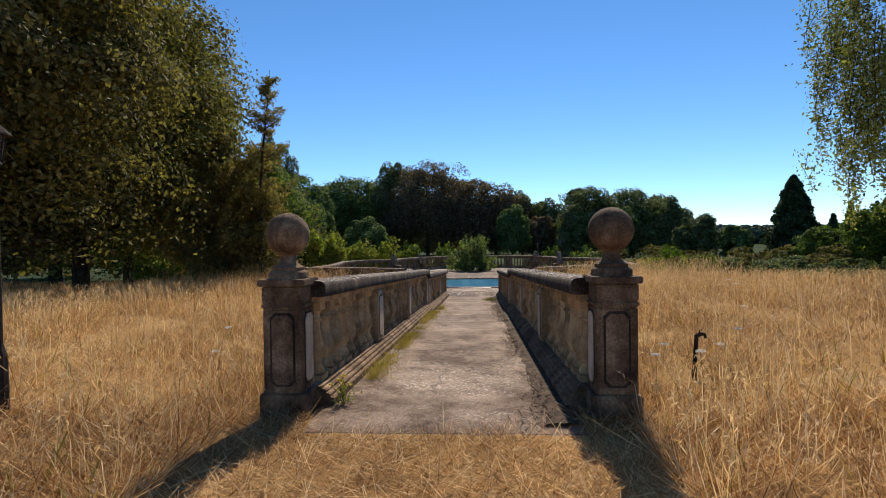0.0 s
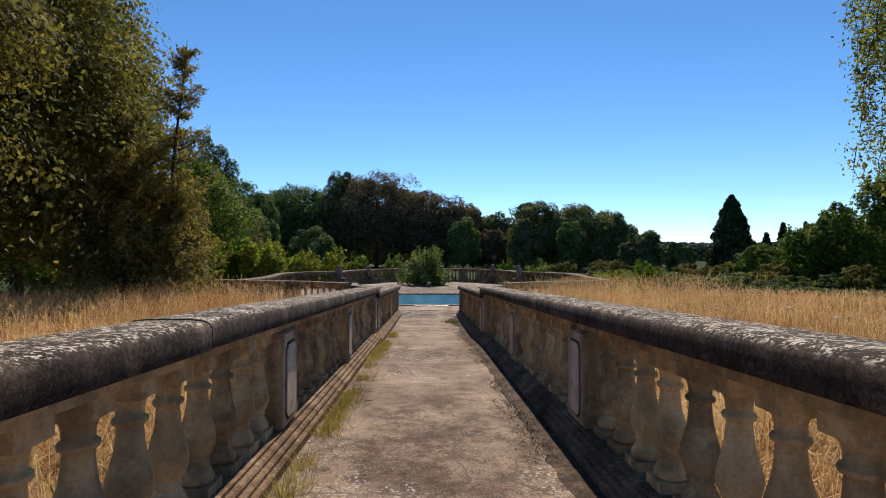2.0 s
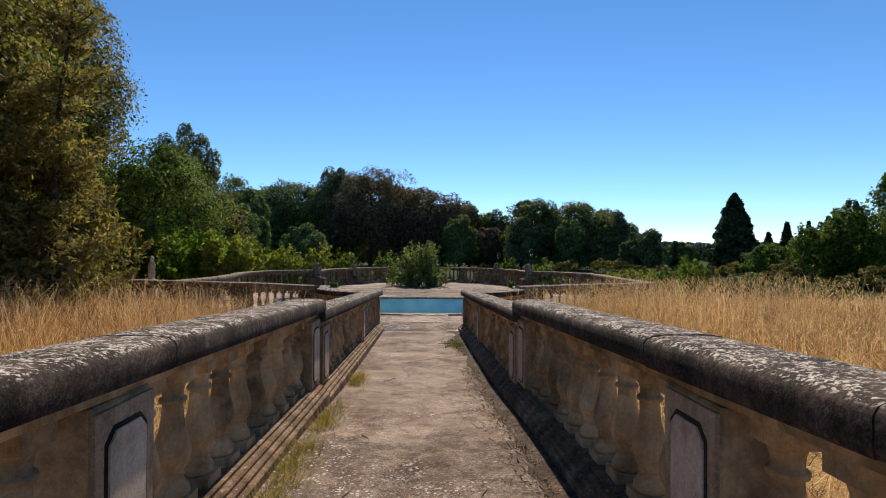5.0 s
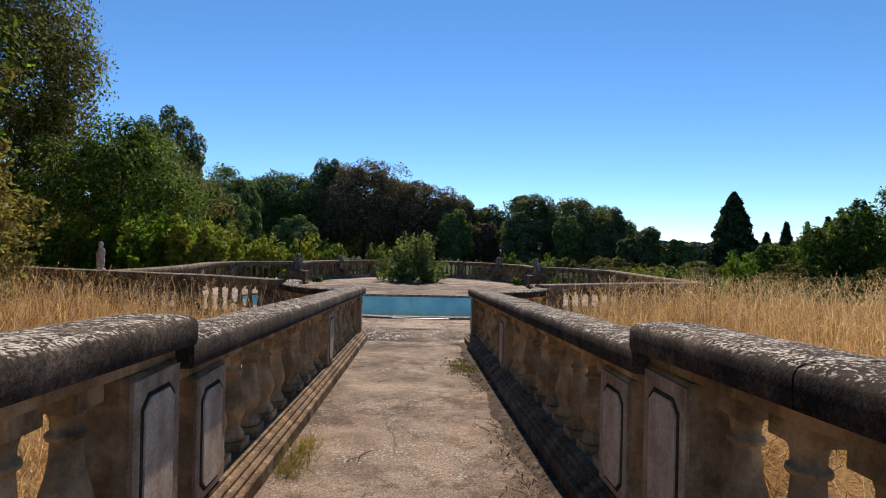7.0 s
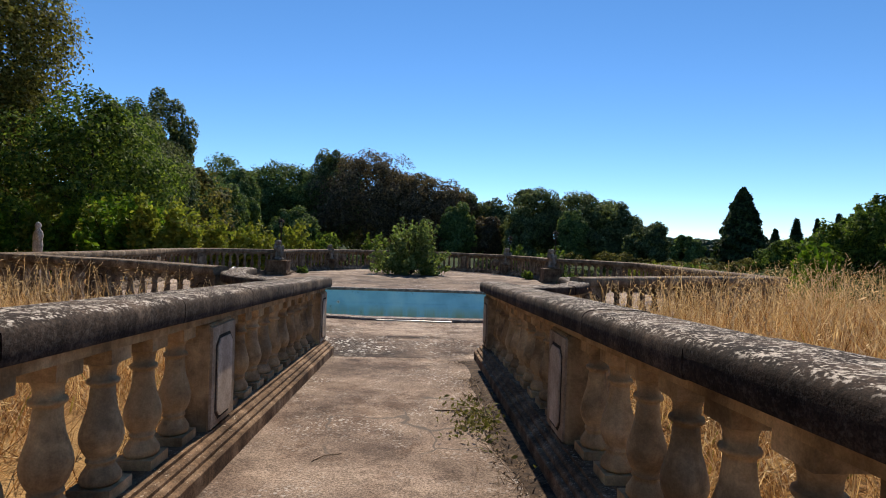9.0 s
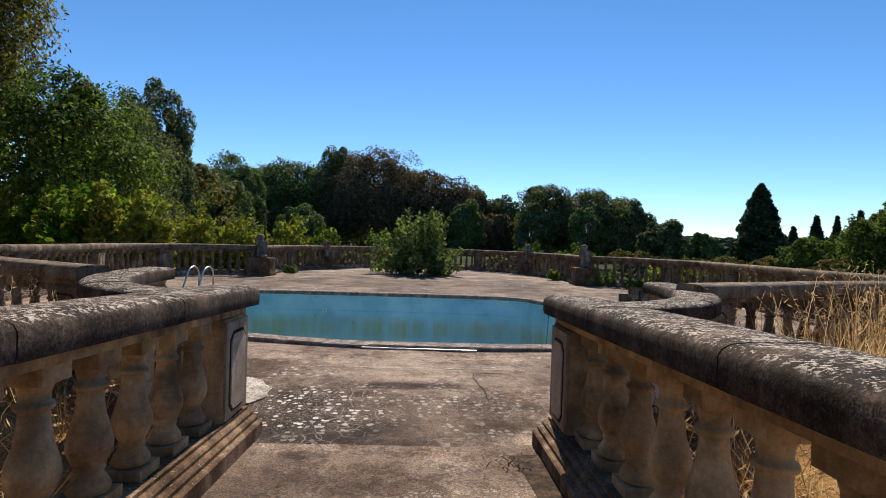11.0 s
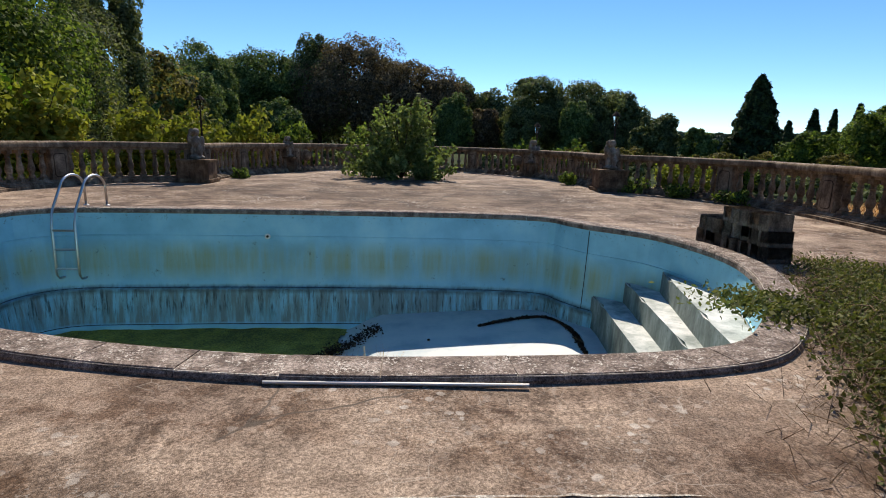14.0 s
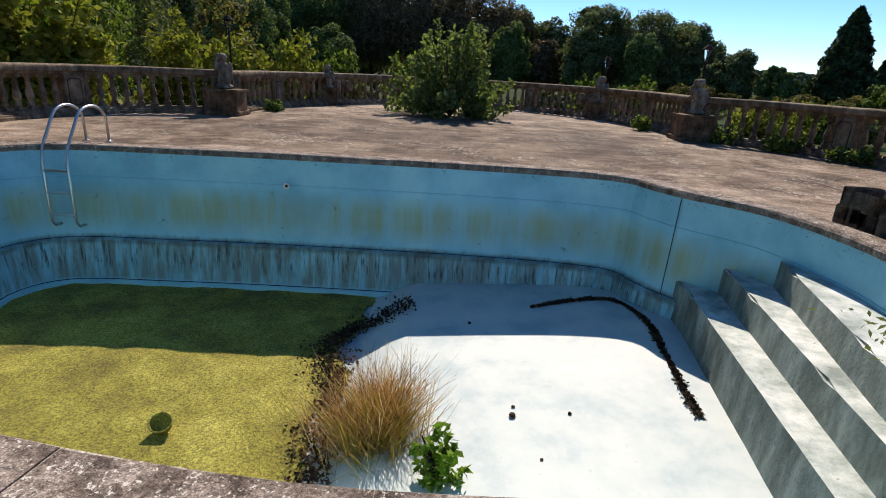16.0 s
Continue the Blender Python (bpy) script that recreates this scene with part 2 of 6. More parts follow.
M_DECK = concrete("deck_concrete", 0.45, [(0.14, 0.10, 0.075), (0.31, 0.235, 0.18), (0.50, 0.40, 0.31)], (0.66, 0.62, 0.55), [(-0.6, 19.0, 5.0, 2.4, 0.6), (-1.65, 20.45, 2.2, 1.3, 1.0), (0.0, 20.0, 1.0, 0.3, 1.0), (0.44, 20.04, 0.7, 0.34, 1.0), (-1.0, 18.0, 4.0, 3.0, 0.5), (0.3, 32.2, 17.0, 11.0, 0.65)], [(-0.75, 19.35, 1.1, 0.75)], veins=0.4)
M_PATH = concrete("path_concrete", 1.1, [(0.14, 0.098, 0.072), (0.235, 0.17, 0.125), (0.34, 0.26, 0.195)], (0.62, 0.57, 0.50), dots=30)


def grass_mat(name, a, b_, c, through=0.4):
    return leaf_mat(name, a, b_, c, through, (1.15, 1.0, 0.75))


M_DRY = grass_mat("dry_grass", (0.13, 0.06, 0.022), (0.45, 0.25, 0.10), (0.88, 0.70, 0.43), 0.25)
M_STRAW = grass_mat("pale_straw", (0.42, 0.29, 0.15), (0.62, 0.47, 0.27), (0.85, 0.72, 0.50), 0.35)
M_GREENGRASS = grass_mat("weed_green", (0.16, 0.17, 0.04), (0.28, 0.25, 0.06), (0.42, 0.33, 0.10))
mm, nt, bb = material("field_soil", 1.0)
bb.inputs["Specular IOR Level"].default_value = 0.05
soil = ramp(nt, noise_tex(nt, 0.7, 8, 0.7), [(0.3, (0.20, 0.11, 0.045)), (0.5, (0.34, 0.205, 0.085)), (0.7, (0.46, 0.31, 0.14))])
soil = mixc(nt, 0.8, soil, ramp(nt, noise_tex(nt, 30, 5, 0.75), [(0.3, (0.45, 0.42, 0.4)), (0.7, (1.3, 1.3, 1.25))]), "MULTIPLY")
far = nt.nodes.new("ShaderNodeSeparateXYZ")
nt.links.new(nt.nodes.new("ShaderNodeNewGeometry").outputs["Position"], far.inputs[0])
farness = nt.nodes.new("ShaderNodeMapRange")
farness.inputs["From Min"].default_value, farness.inputs["From Max"].default_value = 46, 60
nt.links.new(far.outputs[1], farness.inputs[0])
green = ramp(nt, noise_tex(nt, 0.05, 5, 0.6), [(0.4, (0.025, 0.038, 0.014)), (0.6, (0.045, 0.062, 0.022))])
nt.links.new(mixc(nt, farness.outputs[0], soil, green), bb.inputs["Base Color"])
bump(nt, bb, noise_tex(nt, 30, 5), 0.8, 0.03)
M_SOIL = mm

M_TREE_DARK = leaf_mat("leaves_dark", (0.05, 0.043, 0.02), (0.135, 0.122, 0.045), (0.25, 0.215, 0.085))
M_OAK = leaf_mat("leaves_oak", (0.045, 0.062, 0.032), (0.112, 0.138, 0.066), (0.25, 0.275, 0.13), 0.3)
M_TREE_LIME = leaf_mat("leaves_lime", (0.056, 0.052, 0.018), (0.150, 0.146, 0.045), (0.29, 0.255, 0.09))
M_TREE_MID = leaf_mat("leaves_mid", (0.027, 0.050, 0.014), (0.083, 0.133, 0.031), (0.228, 0.289, 0.068))
M_SHRUB = leaf_mat("leaves_bright", (0.06, 0.12, 0.015), (0.11, 0.20, 0.02), (0.20, 0.28, 0.04))
M_SHRUB2 = leaf_mat("leaves_yellowgreen", (0.12, 0.15, 0.025), (0.20, 0.23, 0.04), (0.30, 0.30, 0.07))
M_COPPER = leaf_mat("leaves_copper", (0.047, 0.038, 0.029), (0.125, 0.096, 0.066), (0.27, 0.195, 0.13), 0.28)
M_CONIFER = leaf_mat("needles_dark", (0.013, 0.023, 0.010), (0.035, 0.056, 0.025), (0.094, 0.130, 0.052), 0.15)
M_LARCH = leaf_mat("needles_rust", (0.13, 0.12, 0.05), (0.21, 0.185, 0.075), (0.32, 0.22, 0.095), 0.42)
M_BIRCH = leaf_mat("leaves_birch", (0.063, 0.081, 0.018), (0.144, 0.168, 0.048), (0.352, 0.352, 0.128))
M_FAR = leaf_mat("leaves_far", (0.042, 0.066, 0.028), (0.105, 0.158, 0.058), (0.24, 0.30, 0.11), 0.28)
# the haze of distance is mixed into this bluish leaf colour
M_FARHILL = leaf_mat("leaves_hazy", (0.030, 0.055, 0.045), (0.046, 0.077, 0.057), (0.078, 0.111, 0.078), 0.1)
M_LITTER = leaf_mat("leaf_litter", (0.10, 0.085, 0.03), (0.15, 0.15, 0.05), (0.24, 0.20, 0.10), 0.2)
M_BUSH = leaf_mat("leaves_bush", (0.09, 0.13, 0.045), (0.155, 0.205, 0.075), (0.28, 0.32, 0.14))
M_IVY = leaf_mat("ivy_leaves", (0.06, 0.075, 0.025), (0.115, 0.135, 0.05), (0.21, 0.20, 0.085), 0.25)
M_BRAMBLE = leaf_mat("bramble_leaves", (0.06, 0.09, 0.03), (0.10, 0.14, 0.05), (0.16, 0.19, 0.08), 0.25)
M_BARK = stone("bark", (0.03, 0.022, 0.016), (0.07, 0.052, 0.038), (0.12, 0.09, 0.07), scale=6)
M_TWIG = stone("dry_twig", (0.16, 0.11, 0.07), (0.28, 0.20, 0.13), (0.40, 0.31, 0.21), scale=10)

# pool paint: blue with green-yellow algae runs and grey lower band
mm, nt, bb = material("pool_paint", 0.6)
gp = nt.nodes.new("ShaderNodeNewGeometry").outputs["Position"]
sep = nt.nodes.new("ShaderNodeSeparateXYZ")
nt.links.new(gp, sep.inputs[0])
blue = ramp(nt, noise_tex(nt, 1.2, 7, 0.6), [(0.35, (0.22, 0.51, 0.66)), (0.5, (0.29, 0.62, 0.77)), (0.65, (0.38, 0.70, 0.81))])
runs = noise_tex(nt, 3.4, 8, 0.7, (1, 1, 0.06))


def band(lo, hi, soft):
    a = nt.nodes.new("ShaderNodeMapRange")
    a.inputs["From Min"].default_value, a.inputs["From Max"].default_value = lo - soft, lo + soft
    c = nt.nodes.new("ShaderNodeMapRange")
    c.inputs["From Min"].default_value, c.inputs["From Max"].default_value = hi + soft, hi - soft
    for k in (a, c):
        nt.links.new(sep.outputs[2], k.inputs[0])
    n = nt.nodes.new("ShaderNodeMath")
    n.operation = "MULTIPLY"
    nt.links.new(a.outputs[0], n.inputs[0])
    nt.links.new(c.outputs[0], n.inputs[1])
    return n.outputs[0]


algae = mixc(nt, 1.0, band(-1.12, -0.62, 0.14), ramp(nt, runs, [(0.34, (0.15, 0.15, 0.15)), (0.62, (0.95, 0.95, 0.95))]), "MULTIPLY")
blue = mixc(nt, algae, blue, (0.33, 0.42, 0.26))
low = mixc(nt, 1.0, band(-1.98, -1.37, 0.03), ramp(nt, noise_tex(nt, 7, 6, 0.7, (1, 1, 0.06)), [(0.40, (0.05, 0.05, 0.05)), (0.56, (1, 1, 1))]), "MULTIPLY")
blue = mixc(nt, low, blue, (0.20, 0.28, 0.29))
drip = mixc(nt, 1.0, band(-1.80, -1.36, 0.10), ramp(nt, noise_tex(nt, 16, 5, 0.7, (1, 1, 0.03)), [(0.52, (0, 0, 0)), (0.62, (0.9, 0.9, 0.9))]), "MULTIPLY")
blue = mixc(nt, drip, blue, (0.05, 0.075, 0.08))
edge = mixc(nt, 1.0, band(-1.43, -1.32, 0.03), ramp(nt, noise_tex(nt, 3, 6, 0.7), [(0.35, (0.2, 0.2, 0.2)), (0.6, (0.85, 0.85, 0.85))]), "MULTIPLY")
blue = mixc(nt, edge, blue, (0.06, 0.08, 0.08))
chips = mixc(nt, 1.0, band(-0.16, 0.0, 0.05), ramp(nt, noise_tex(nt, 26, 5, 0.7), [(0.60, (0, 0, 0)), (0.66, (0.9, 0.9, 0.9))]), "MULTIPLY")
blue = mixc(nt, chips, blue, (0.07, 0.07, 0.06))
spl = ramp(nt, noise_tex(nt, 5, 8, 0.75), [(0.62, (0, 0, 0)), (0.70, (0.8, 0.8, 0.8))])
blue = mixc(nt, mixc(nt, 1.0, spl, band(-2.2, -0.5, 0.2), "MULTIPLY"), blue, (0.06, 0.07, 0.06))
nt.links.new(blue, bb.inputs["Base Color"])
bump(nt, bb, noise_tex(nt, 25, 5), 0.15, 0.01)
M_POOL = mm

mm, nt, bb = material("pool_white_floor", 0.65)
c = ramp(nt, noise_tex(nt, 1.5, 8, 0.65), [(0.35, (0.36, 0.44, 0.47)), (0.5, (0.50, 0.55, 0.55)), (0.7, (0.60, 0.62, 0.60))])
c = mixc(nt, ramp(nt, noise_tex(nt, 9, 6, 0.75), [(0.63, (0, 0, 0)), (0.72, (0.7, 0.7, 0.7))]), c, (0.30, 0.33, 0.30))
nt.links.new(c, bb.inputs["Base Color"])
M_WHITE = mm
mm, nt, bb = material("pool_step_paint", 0.75)
c = ramp(nt, noise_tex(nt, 3, 8, 0.7), [(0.35, (0.20, 0.24, 0.22)), (0.5, (0.45, 0.49, 0.46)), (0.62, (0.68, 0.69, 0.66))])
c = mixc(nt, ramp(nt, noise_tex(nt, 12, 6, 0.75), [(0.6, (0, 0, 0)), (0.7, (0.8, 0.8, 0.8))]), c, (0.10, 0.12, 0.10))
nt.links.new(c, bb.inputs["Base Color"])
bump(nt, bb, noise_tex(nt, 30, 5), 0.3, 0.01)
M_STEP = mm
mm, nt, bb = material("pool_riser_grey", 0.85)
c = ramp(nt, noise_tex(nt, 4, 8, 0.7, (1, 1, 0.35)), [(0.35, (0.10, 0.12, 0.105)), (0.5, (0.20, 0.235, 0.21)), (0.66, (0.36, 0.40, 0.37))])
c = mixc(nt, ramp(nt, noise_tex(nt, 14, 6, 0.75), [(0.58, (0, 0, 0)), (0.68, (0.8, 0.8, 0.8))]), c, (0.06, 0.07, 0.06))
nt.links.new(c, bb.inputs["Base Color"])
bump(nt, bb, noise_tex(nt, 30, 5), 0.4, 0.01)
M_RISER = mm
mm, nt, bb = material("algae_crust", 0.9)
c = ramp(nt, noise_tex(nt, 1.3, 8, 0.7), [(0.35, (0.16, 0.13, 0.02)), (0.5, (0.30, 0.26, 0.035)), (0.66, (0.46, 0.40, 0.08))])
c = mixc(nt, 0.9, c, ramp(nt, noise_tex(nt, 38, 6, 0.8), [(0.40, (0.3, 0.3, 0.3)), (0.60, (1.5, 1.5, 1.35))]), "MULTIPLY")
nt.links.new(c, bb.inputs["Base Color"])
bump(nt, bb, noise_tex(nt, 28, 6, 0.8), 0.9, 0.03)
M_ALGAE = mm
M_STEEL, nt, bb = material("brushed_steel", 0.28, 1.0)
bb.inputs["Base Color"].default_value = (0.62, 0.62, 0.62, 1)
M_PIPE, nt, bb = material("pale_metal_bar", 0.45, 0.6)
bb.inputs["Base Color"].default_value = (0.66, 0.63, 0.58, 1)
M_DIRT = stone("dark_debris", (0.03, 0.021, 0.014), (0.085, 0.056, 0.036), (0.17, 0.115, 0.07), scale=14)
M_IRON = stone("rusty_iron", (0.02, 0.017, 0.015), (0.04, 0.032, 0.027), (0.08, 0.055, 0.04), scale=20)
M_SLAB = concrete("pale_slab", 1.3, [(0.50, 0.46, 0.40), (0.66, 0.62, 0.55), (0.74, 0.71, 0.64)], (0.30, 0.26, 0.22))
M_GLASS, nt, bb = material("lantern_glass", 0.1)
bb.inputs["Transmission Weight"].default_value, bb.inputs["IOR"].default_value = 0.95, 1.05
M_SOCKET, nt, bb = material("white_plastic", 0.4)
bb.inputs["Base Color"].default_value = (0.75, 0.75, 0.72, 1)
M_YELLOW, nt, bb = material("yellow_petal", 0.6)
bb.inputs["Base Color"].default_value = (0.75, 0.55, 0.04, 1)
M_FLOWERWHITE, nt, bb = material("white_petal", 0.6)
bb.inputs["Base Color"].default_value = (0.75, 0.74, 0.66, 1)

# ---------------------------------------------------------------- mesh helpers


def add(name, verts, faces, mat, parent=None, label="", smooth=False):
    me = bpy.data.meshes.new(name)
    me.from_pydata([tuple(v) for v in verts], [], faces)
    me.materials.append(mat)
    if smooth:
        me.polygons.foreach_set("use_smooth", [True] * len(me.polygons))
    me.update()
    ob = new(name, me)
    if parent:
        ob.parent = parent
    if label:
        ob["label"] = label
    return ob


def share(name, me, parent, m, label=""):
    ob = new(name, me)
    ob.parent = parent
    ob.matrix_basis = m
    if label:
        ob["label"] = label
    return ob


def thing(name, loc, label, category, group="", kind=""):
    ob = new(name)
    ob.location = loc
    ob.empty_display_size = 0.1
    return tagged(ob, label, category, group, kind)


def from_bm(name, bm, mat, parent=None, label="", smooth=False):
    bmesh.ops.recalc_face_normals(bm, faces=bm.faces)
    me = bpy.data.meshes.new(name)
    bm.to_mesh(me)
    bm.free()
    me.materials.append(mat)
    if smooth:
        me.polygons.foreach_set("use_smooth", [True] * len(me.polygons))
    ob = new(name, me)
    if parent:
        ob.parent = parent
    if label:
        ob["label"] = label
    return ob


def box_bm(x0, x1, y0, y1, z0, z1, bev=0.0):
    bm = bmesh.new()
    bmesh.ops.create_cube(bm, size=1)
    for v in bm.verts:
        v.co = Vector(((x0 + x1) / 2 + v.co.x * (x1 - x0), (y0 + y1) / 2 + v.co.y * (y1 - y0), (z0 + z1) / 2 + v.co.z * (z1 - z0)))
    if bev:
        bmesh.ops.bevel(bm, geom=bm.edges[:], offset=bev, segments=2, affect="EDGES")
    return bm


def lathe(profile, n=16, cx=0, cy=0):
    """Verts and faces of a turned shape from (radius, z) pairs, closed at both ends."""
    vs, fs = [], []
    for r, z in profile:
        for i in range(n):
            a = 2 * math.pi * i / n
            vs.append((cx + r * math.cos(a), cy + r * math.sin(a), z))
    for j in range(len(profile) - 1):
        for i in range(n):
            k = (i + 1) % n
            fs.append((j * n + i, j * n + k, (j + 1) * n + k, (j + 1) * n + i))
    fs.append(tuple(range(n))[::-1])
    fs.append(tuple(range((len(profile) - 1) * n, len(profile) * n)))
    return vs, fs


def tube(pts, radii, n=6):
    """A closed tube through pts."""
    vs, fs = [], []
    pts = [Vector(p) for p in pts]
    for i, p in enumerate(pts):
        d = (pts[min(i + 1, len(pts) - 1)] - pts[max(i - 1, 0)]).normalized()
        a = d.cross(Vector((0, 0, 1)) if abs(d.z) < 0.9 else Vector((1, 0, 0))).normalized()
        b = d.cross(a)
        r = radii[i] if isinstance(radii, (list, tuple)) else radii
        for k in range(n):
            t = 2 * math.pi * k / n
            vs.append(p + a * r * math.cos(t) + b * r * math.sin(t))
    for i in range(len(pts) - 1):
        for k in range(n):
            q = (k + 1) % n
            fs.append((i * n + k, i * n + q, (i + 1) * n + q, (i + 1) * n + k))
    fs.append(tuple(range(n))[::-1])
    fs.append(tuple(range((len(pts) - 1) * n, len(pts) * n)))
    return vs, fs


def sweep(profile, path, ends=True):
    """A closed profile of (offset to the left of the path, height) carried along a path of (x, y, z)."""
    vs, fs, n = [], [], len(profile)
    P = [Vector(p) for p in path]
    for i, p in enumerate(P):
        d0 = (P[i] - P[i - 1]) if i else (P[1] - P[0])
        d1 = (P[i + 1] - P[i]) if i < len(P) - 1 else d0
        d0, d1 = Vector((d0.x, d0.y, 0)).normalized(), Vector((d1.x, d1.y, 0)).normalized()
        n0 = Vector((-d0.y - d1.y, d0.x + d1.x, 0)).normalized()
        k = 1 / max(0.4, n0.dot(Vector((-d0.y, d0.x, 0))))
        for o, h in profile:
            vs.append(p + n0 * o * k + Vector((0, 0, h)))
    for i in range(len(P) - 1):
        for k in range(n):
            q = (k + 1) % n
            fs.append((i * n + k, (i + 1) * n + k, (i + 1) * n + q, i * n + q))
    if ends:
        fs.append(tuple(range(n)))
        fs.append(tuple(range((len(P) - 1) * n, len(P) * n))[::-1])
    return vs, fs


def cards(name, centres, size, mat, parent=None, flat=0.0, aspect=1.6, seed=0, normals=None):
    """Many small leaf blades, each a kite of two triangles bent along its middle, in one mesh."""
    rng = np.random.default_rng(seed)
    c = np.asarray(centres, float)
    n = len(c)
    nrm = rng.normal(size=(n, 3))
    if normals is not None:
        nrm = nrm * 0.75 + normals
    nrm[:, 2] += flat * np.sign(rng.normal(size=n) + 2)
    nrm /= np.linalg.norm(nrm, axis=1, keepdims=True)
    u = np.cross(nrm, rng.normal(size=(n, 3)))
    u /= np.linalg.norm(u, axis=1, keepdims=True)
    w = np.cross(nrm, u)
    s = (np.asarray(size) * rng.uniform(0.6, 1.4, n))[:, None]
    quad = np.stack([c - u * s * 0.5 * aspect, c + w * s * 0.42 + nrm * s * 0.12, c + u * s * 0.5 * aspect, c - w * s * 0.42 + nrm * s * 0.12], 1)
    return quads(name, quad, mat, parent)


def quads(name, quad, mat, parent=None):
    n = len(quad)
    me = bpy.data.meshes.new(name)
    me.vertices.add(n * 4)
    me.vertices.foreach_set("co", np.asarray(quad, np.float32).reshape(-1))
    me.loops.add(n * 4)
    me.loops.foreach_set("vertex_index", np.arange(n * 4, dtype=np.int32))
    me.polygons.add(n)
    me.polygons.foreach_set("loop_start", np.arange(0, n * 4, 4, dtype=np.int32))
    me.polygons.foreach_set("loop_total", np.full(n, 4, dtype=np.int32))
    me.materials.append(mat)
    me.update(calc_edges=True)
    ob = new(name, me)
    if parent:
        ob.parent = parent
    return ob


# ---------------------------------------------------------------- plan
SLOPE, TOP, WX, DIP = 0.039, 0.765, 0.12, 0.07


def walk_z(y):
    """Height of the walkway: an even fall, with a dip where the balustrade steps down."""
    t = min(1, max(0, (y - 8.3) / 3.4))
    return TOP - SLOPE * y - 0.11 * t * t * (3 - 2 * t)


def deck_z(y):
    """The terrace falls a little from the basin towards the walkway."""
    t = min(1, max(0, (21.2 - y) / 2.6))
    return -0.068 * t * t * (3 - 2 * t)


def rim_curve(pts, steps):
    """A closed smooth curve through pts."""
    out, n = [], len(pts)
    for i in range(n):
        p0, p1, p2, p3 = (np.array(pts[(i + k) % n], float) for k in (-1, 0, 1, 2))
        for s in range(steps):
            t = s / steps
            out.append(tuple(0.5 * (2 * p1 + (p2 - p0) * t + (2 * p0 - 5 * p1 + 4 * p2 - p3) * t * t + (3 * p1 - p0 - 3 * p2 + p3) * t ** 3)))
    return out


POOL_C = (-0.8, 25.2)
# inner edge of the basin, counter-clockwise from the near side
POOL = rim_curve([(-0.4, 21.93), (0.9, 21.93), (2.1, 22.05), (2.75, 22.35), (3.5, 23.3), (4.05, 24.5), (4.15, 25.5), (3.9, 26.6), (3.25, 27.35), (3.0, 27.75),
                  (2.6, 28.3), (1.0, 28.5), (-1.8, 28.5), (-4.0, 28.4), (-5.65, 28.2), (-6.2, 27.3), (-5.7, 25.8), (-4.9, 24.2), (-3.6, 22.9), (-1.9, 22.2)], 5)
FLOOR_L, FLOOR_R = -2.12, -1.62


def inset(pts, d):
    """Moves a closed counter-clockwise outline inwards by d."""
    out, n = [], len(pts)
    for i in range(n):
        a, b = Vector(pts[i - 1]), Vector(pts[(i + 1) % n])
        t = (b - a).normalized()
        out.append((pts[i][0] - t.y * d, pts[i][1] + t.x * d))
    return out


L1, R2, L2, R1 = (-5.75, 34.75), (6.15, 34.85), (-4.45, 40.2), (5.1, 40.4)
EDGE_L = [(-3.0, 20.15), (-5.2, 21.1), (-8.0, 22.2), (-7.9, 25.0), (-8.2, 28.0), (-8.6, 31.0), (-7.8, 33.6), L1]
EDGE_R = [(3.0, 20.15), (5.2, 21.0), (8.0, 22.2), (8.1, 25.0), (8.5, 28.4), (8.6, 31.2), (7.6, 33.5), R2]
EDGE_FAR = [L2, (-2.7, 42.6), (0.2, 43.7), (3.0, 42.7), R1]
WING_L = [(-8.0, 22.2), (-12.5, 24.0)]
OUTLINE = [(0.0, 18.4), (1.4, 18.6), (2.3, 19.2)] + EDGE_R + [(6.0, 37.6)] + EDGE_FAR[::-1] + [(-5.6, 37.4)] + EDGE_L[::-1] + [(-2.3, 19.2), (-1.4, 18.6)]


def inside(x, y, poly):
    hit = False
    for (x0, y0), (x1, y1) in zip(poly, poly[1:] + poly[:1]):
        if (y0 > y) != (y1 > y) and x < (x1 - x0) * (y - y0) / (y1 - y0) + x0:
            hit = not hit
    return hit


def ground_z(x, y):
    """Height of the field, the slope behind the terrace and the far hills."""
    z = TOP - 0.06 - SLOPE * min(max(y, -30), 20)
    if y < 0:
        z = TOP - 0.012
    if y > 18:
        z -= 0.10 * min(1, (y - 18) / 4)
    if y > 30:
        z -= 2.2 * min(1, (y - 30) / 30)
    if abs(x) > 9:
        z += 0.15 * math.sin(x * 0.13 + y * 0.07) - (0.02 * min(abs(x) - 9, 60) if x > 0 else 0)
    if abs(x) < 24 and -10 < y < 48:
        z += 0.04 * noise.noise(Vector((x * 0.6, y * 0.6, 0))) * min(1, max(0, abs(x) - 1.0))
    if x > 1.8 and -8 < y < 26:
        k = min(1, (x - 1.8) / 3.5)
        z += 0.42 * k * k * (3 - 2 * k) * min(1, (26 - y) / 5) * min(1, (y + 8) / 6) * max(0.0, 1 - max(0, x - 25) / 15)
    if x < -2.2 and -8 < y < 26:
        k = min(1, (-2.2 - x) / 4.5)
        z += 0.36 * k * k * (3 - 2 * k) * min(1, (26 - y) / 6) * min(1, (y + 8) / 8)
    if abs(x - WX) < 2.0 and 0 < y < 19:
        z = min(z, walk_z(y) - 0.06)
    r = math.hypot(x, y - 20)
    if r > 230:
        z += min(r - 230, 700) * 0.036 * (1.0 + 0.35 * math.sin(math.atan2(x, y) * 9)) - 2
    return z


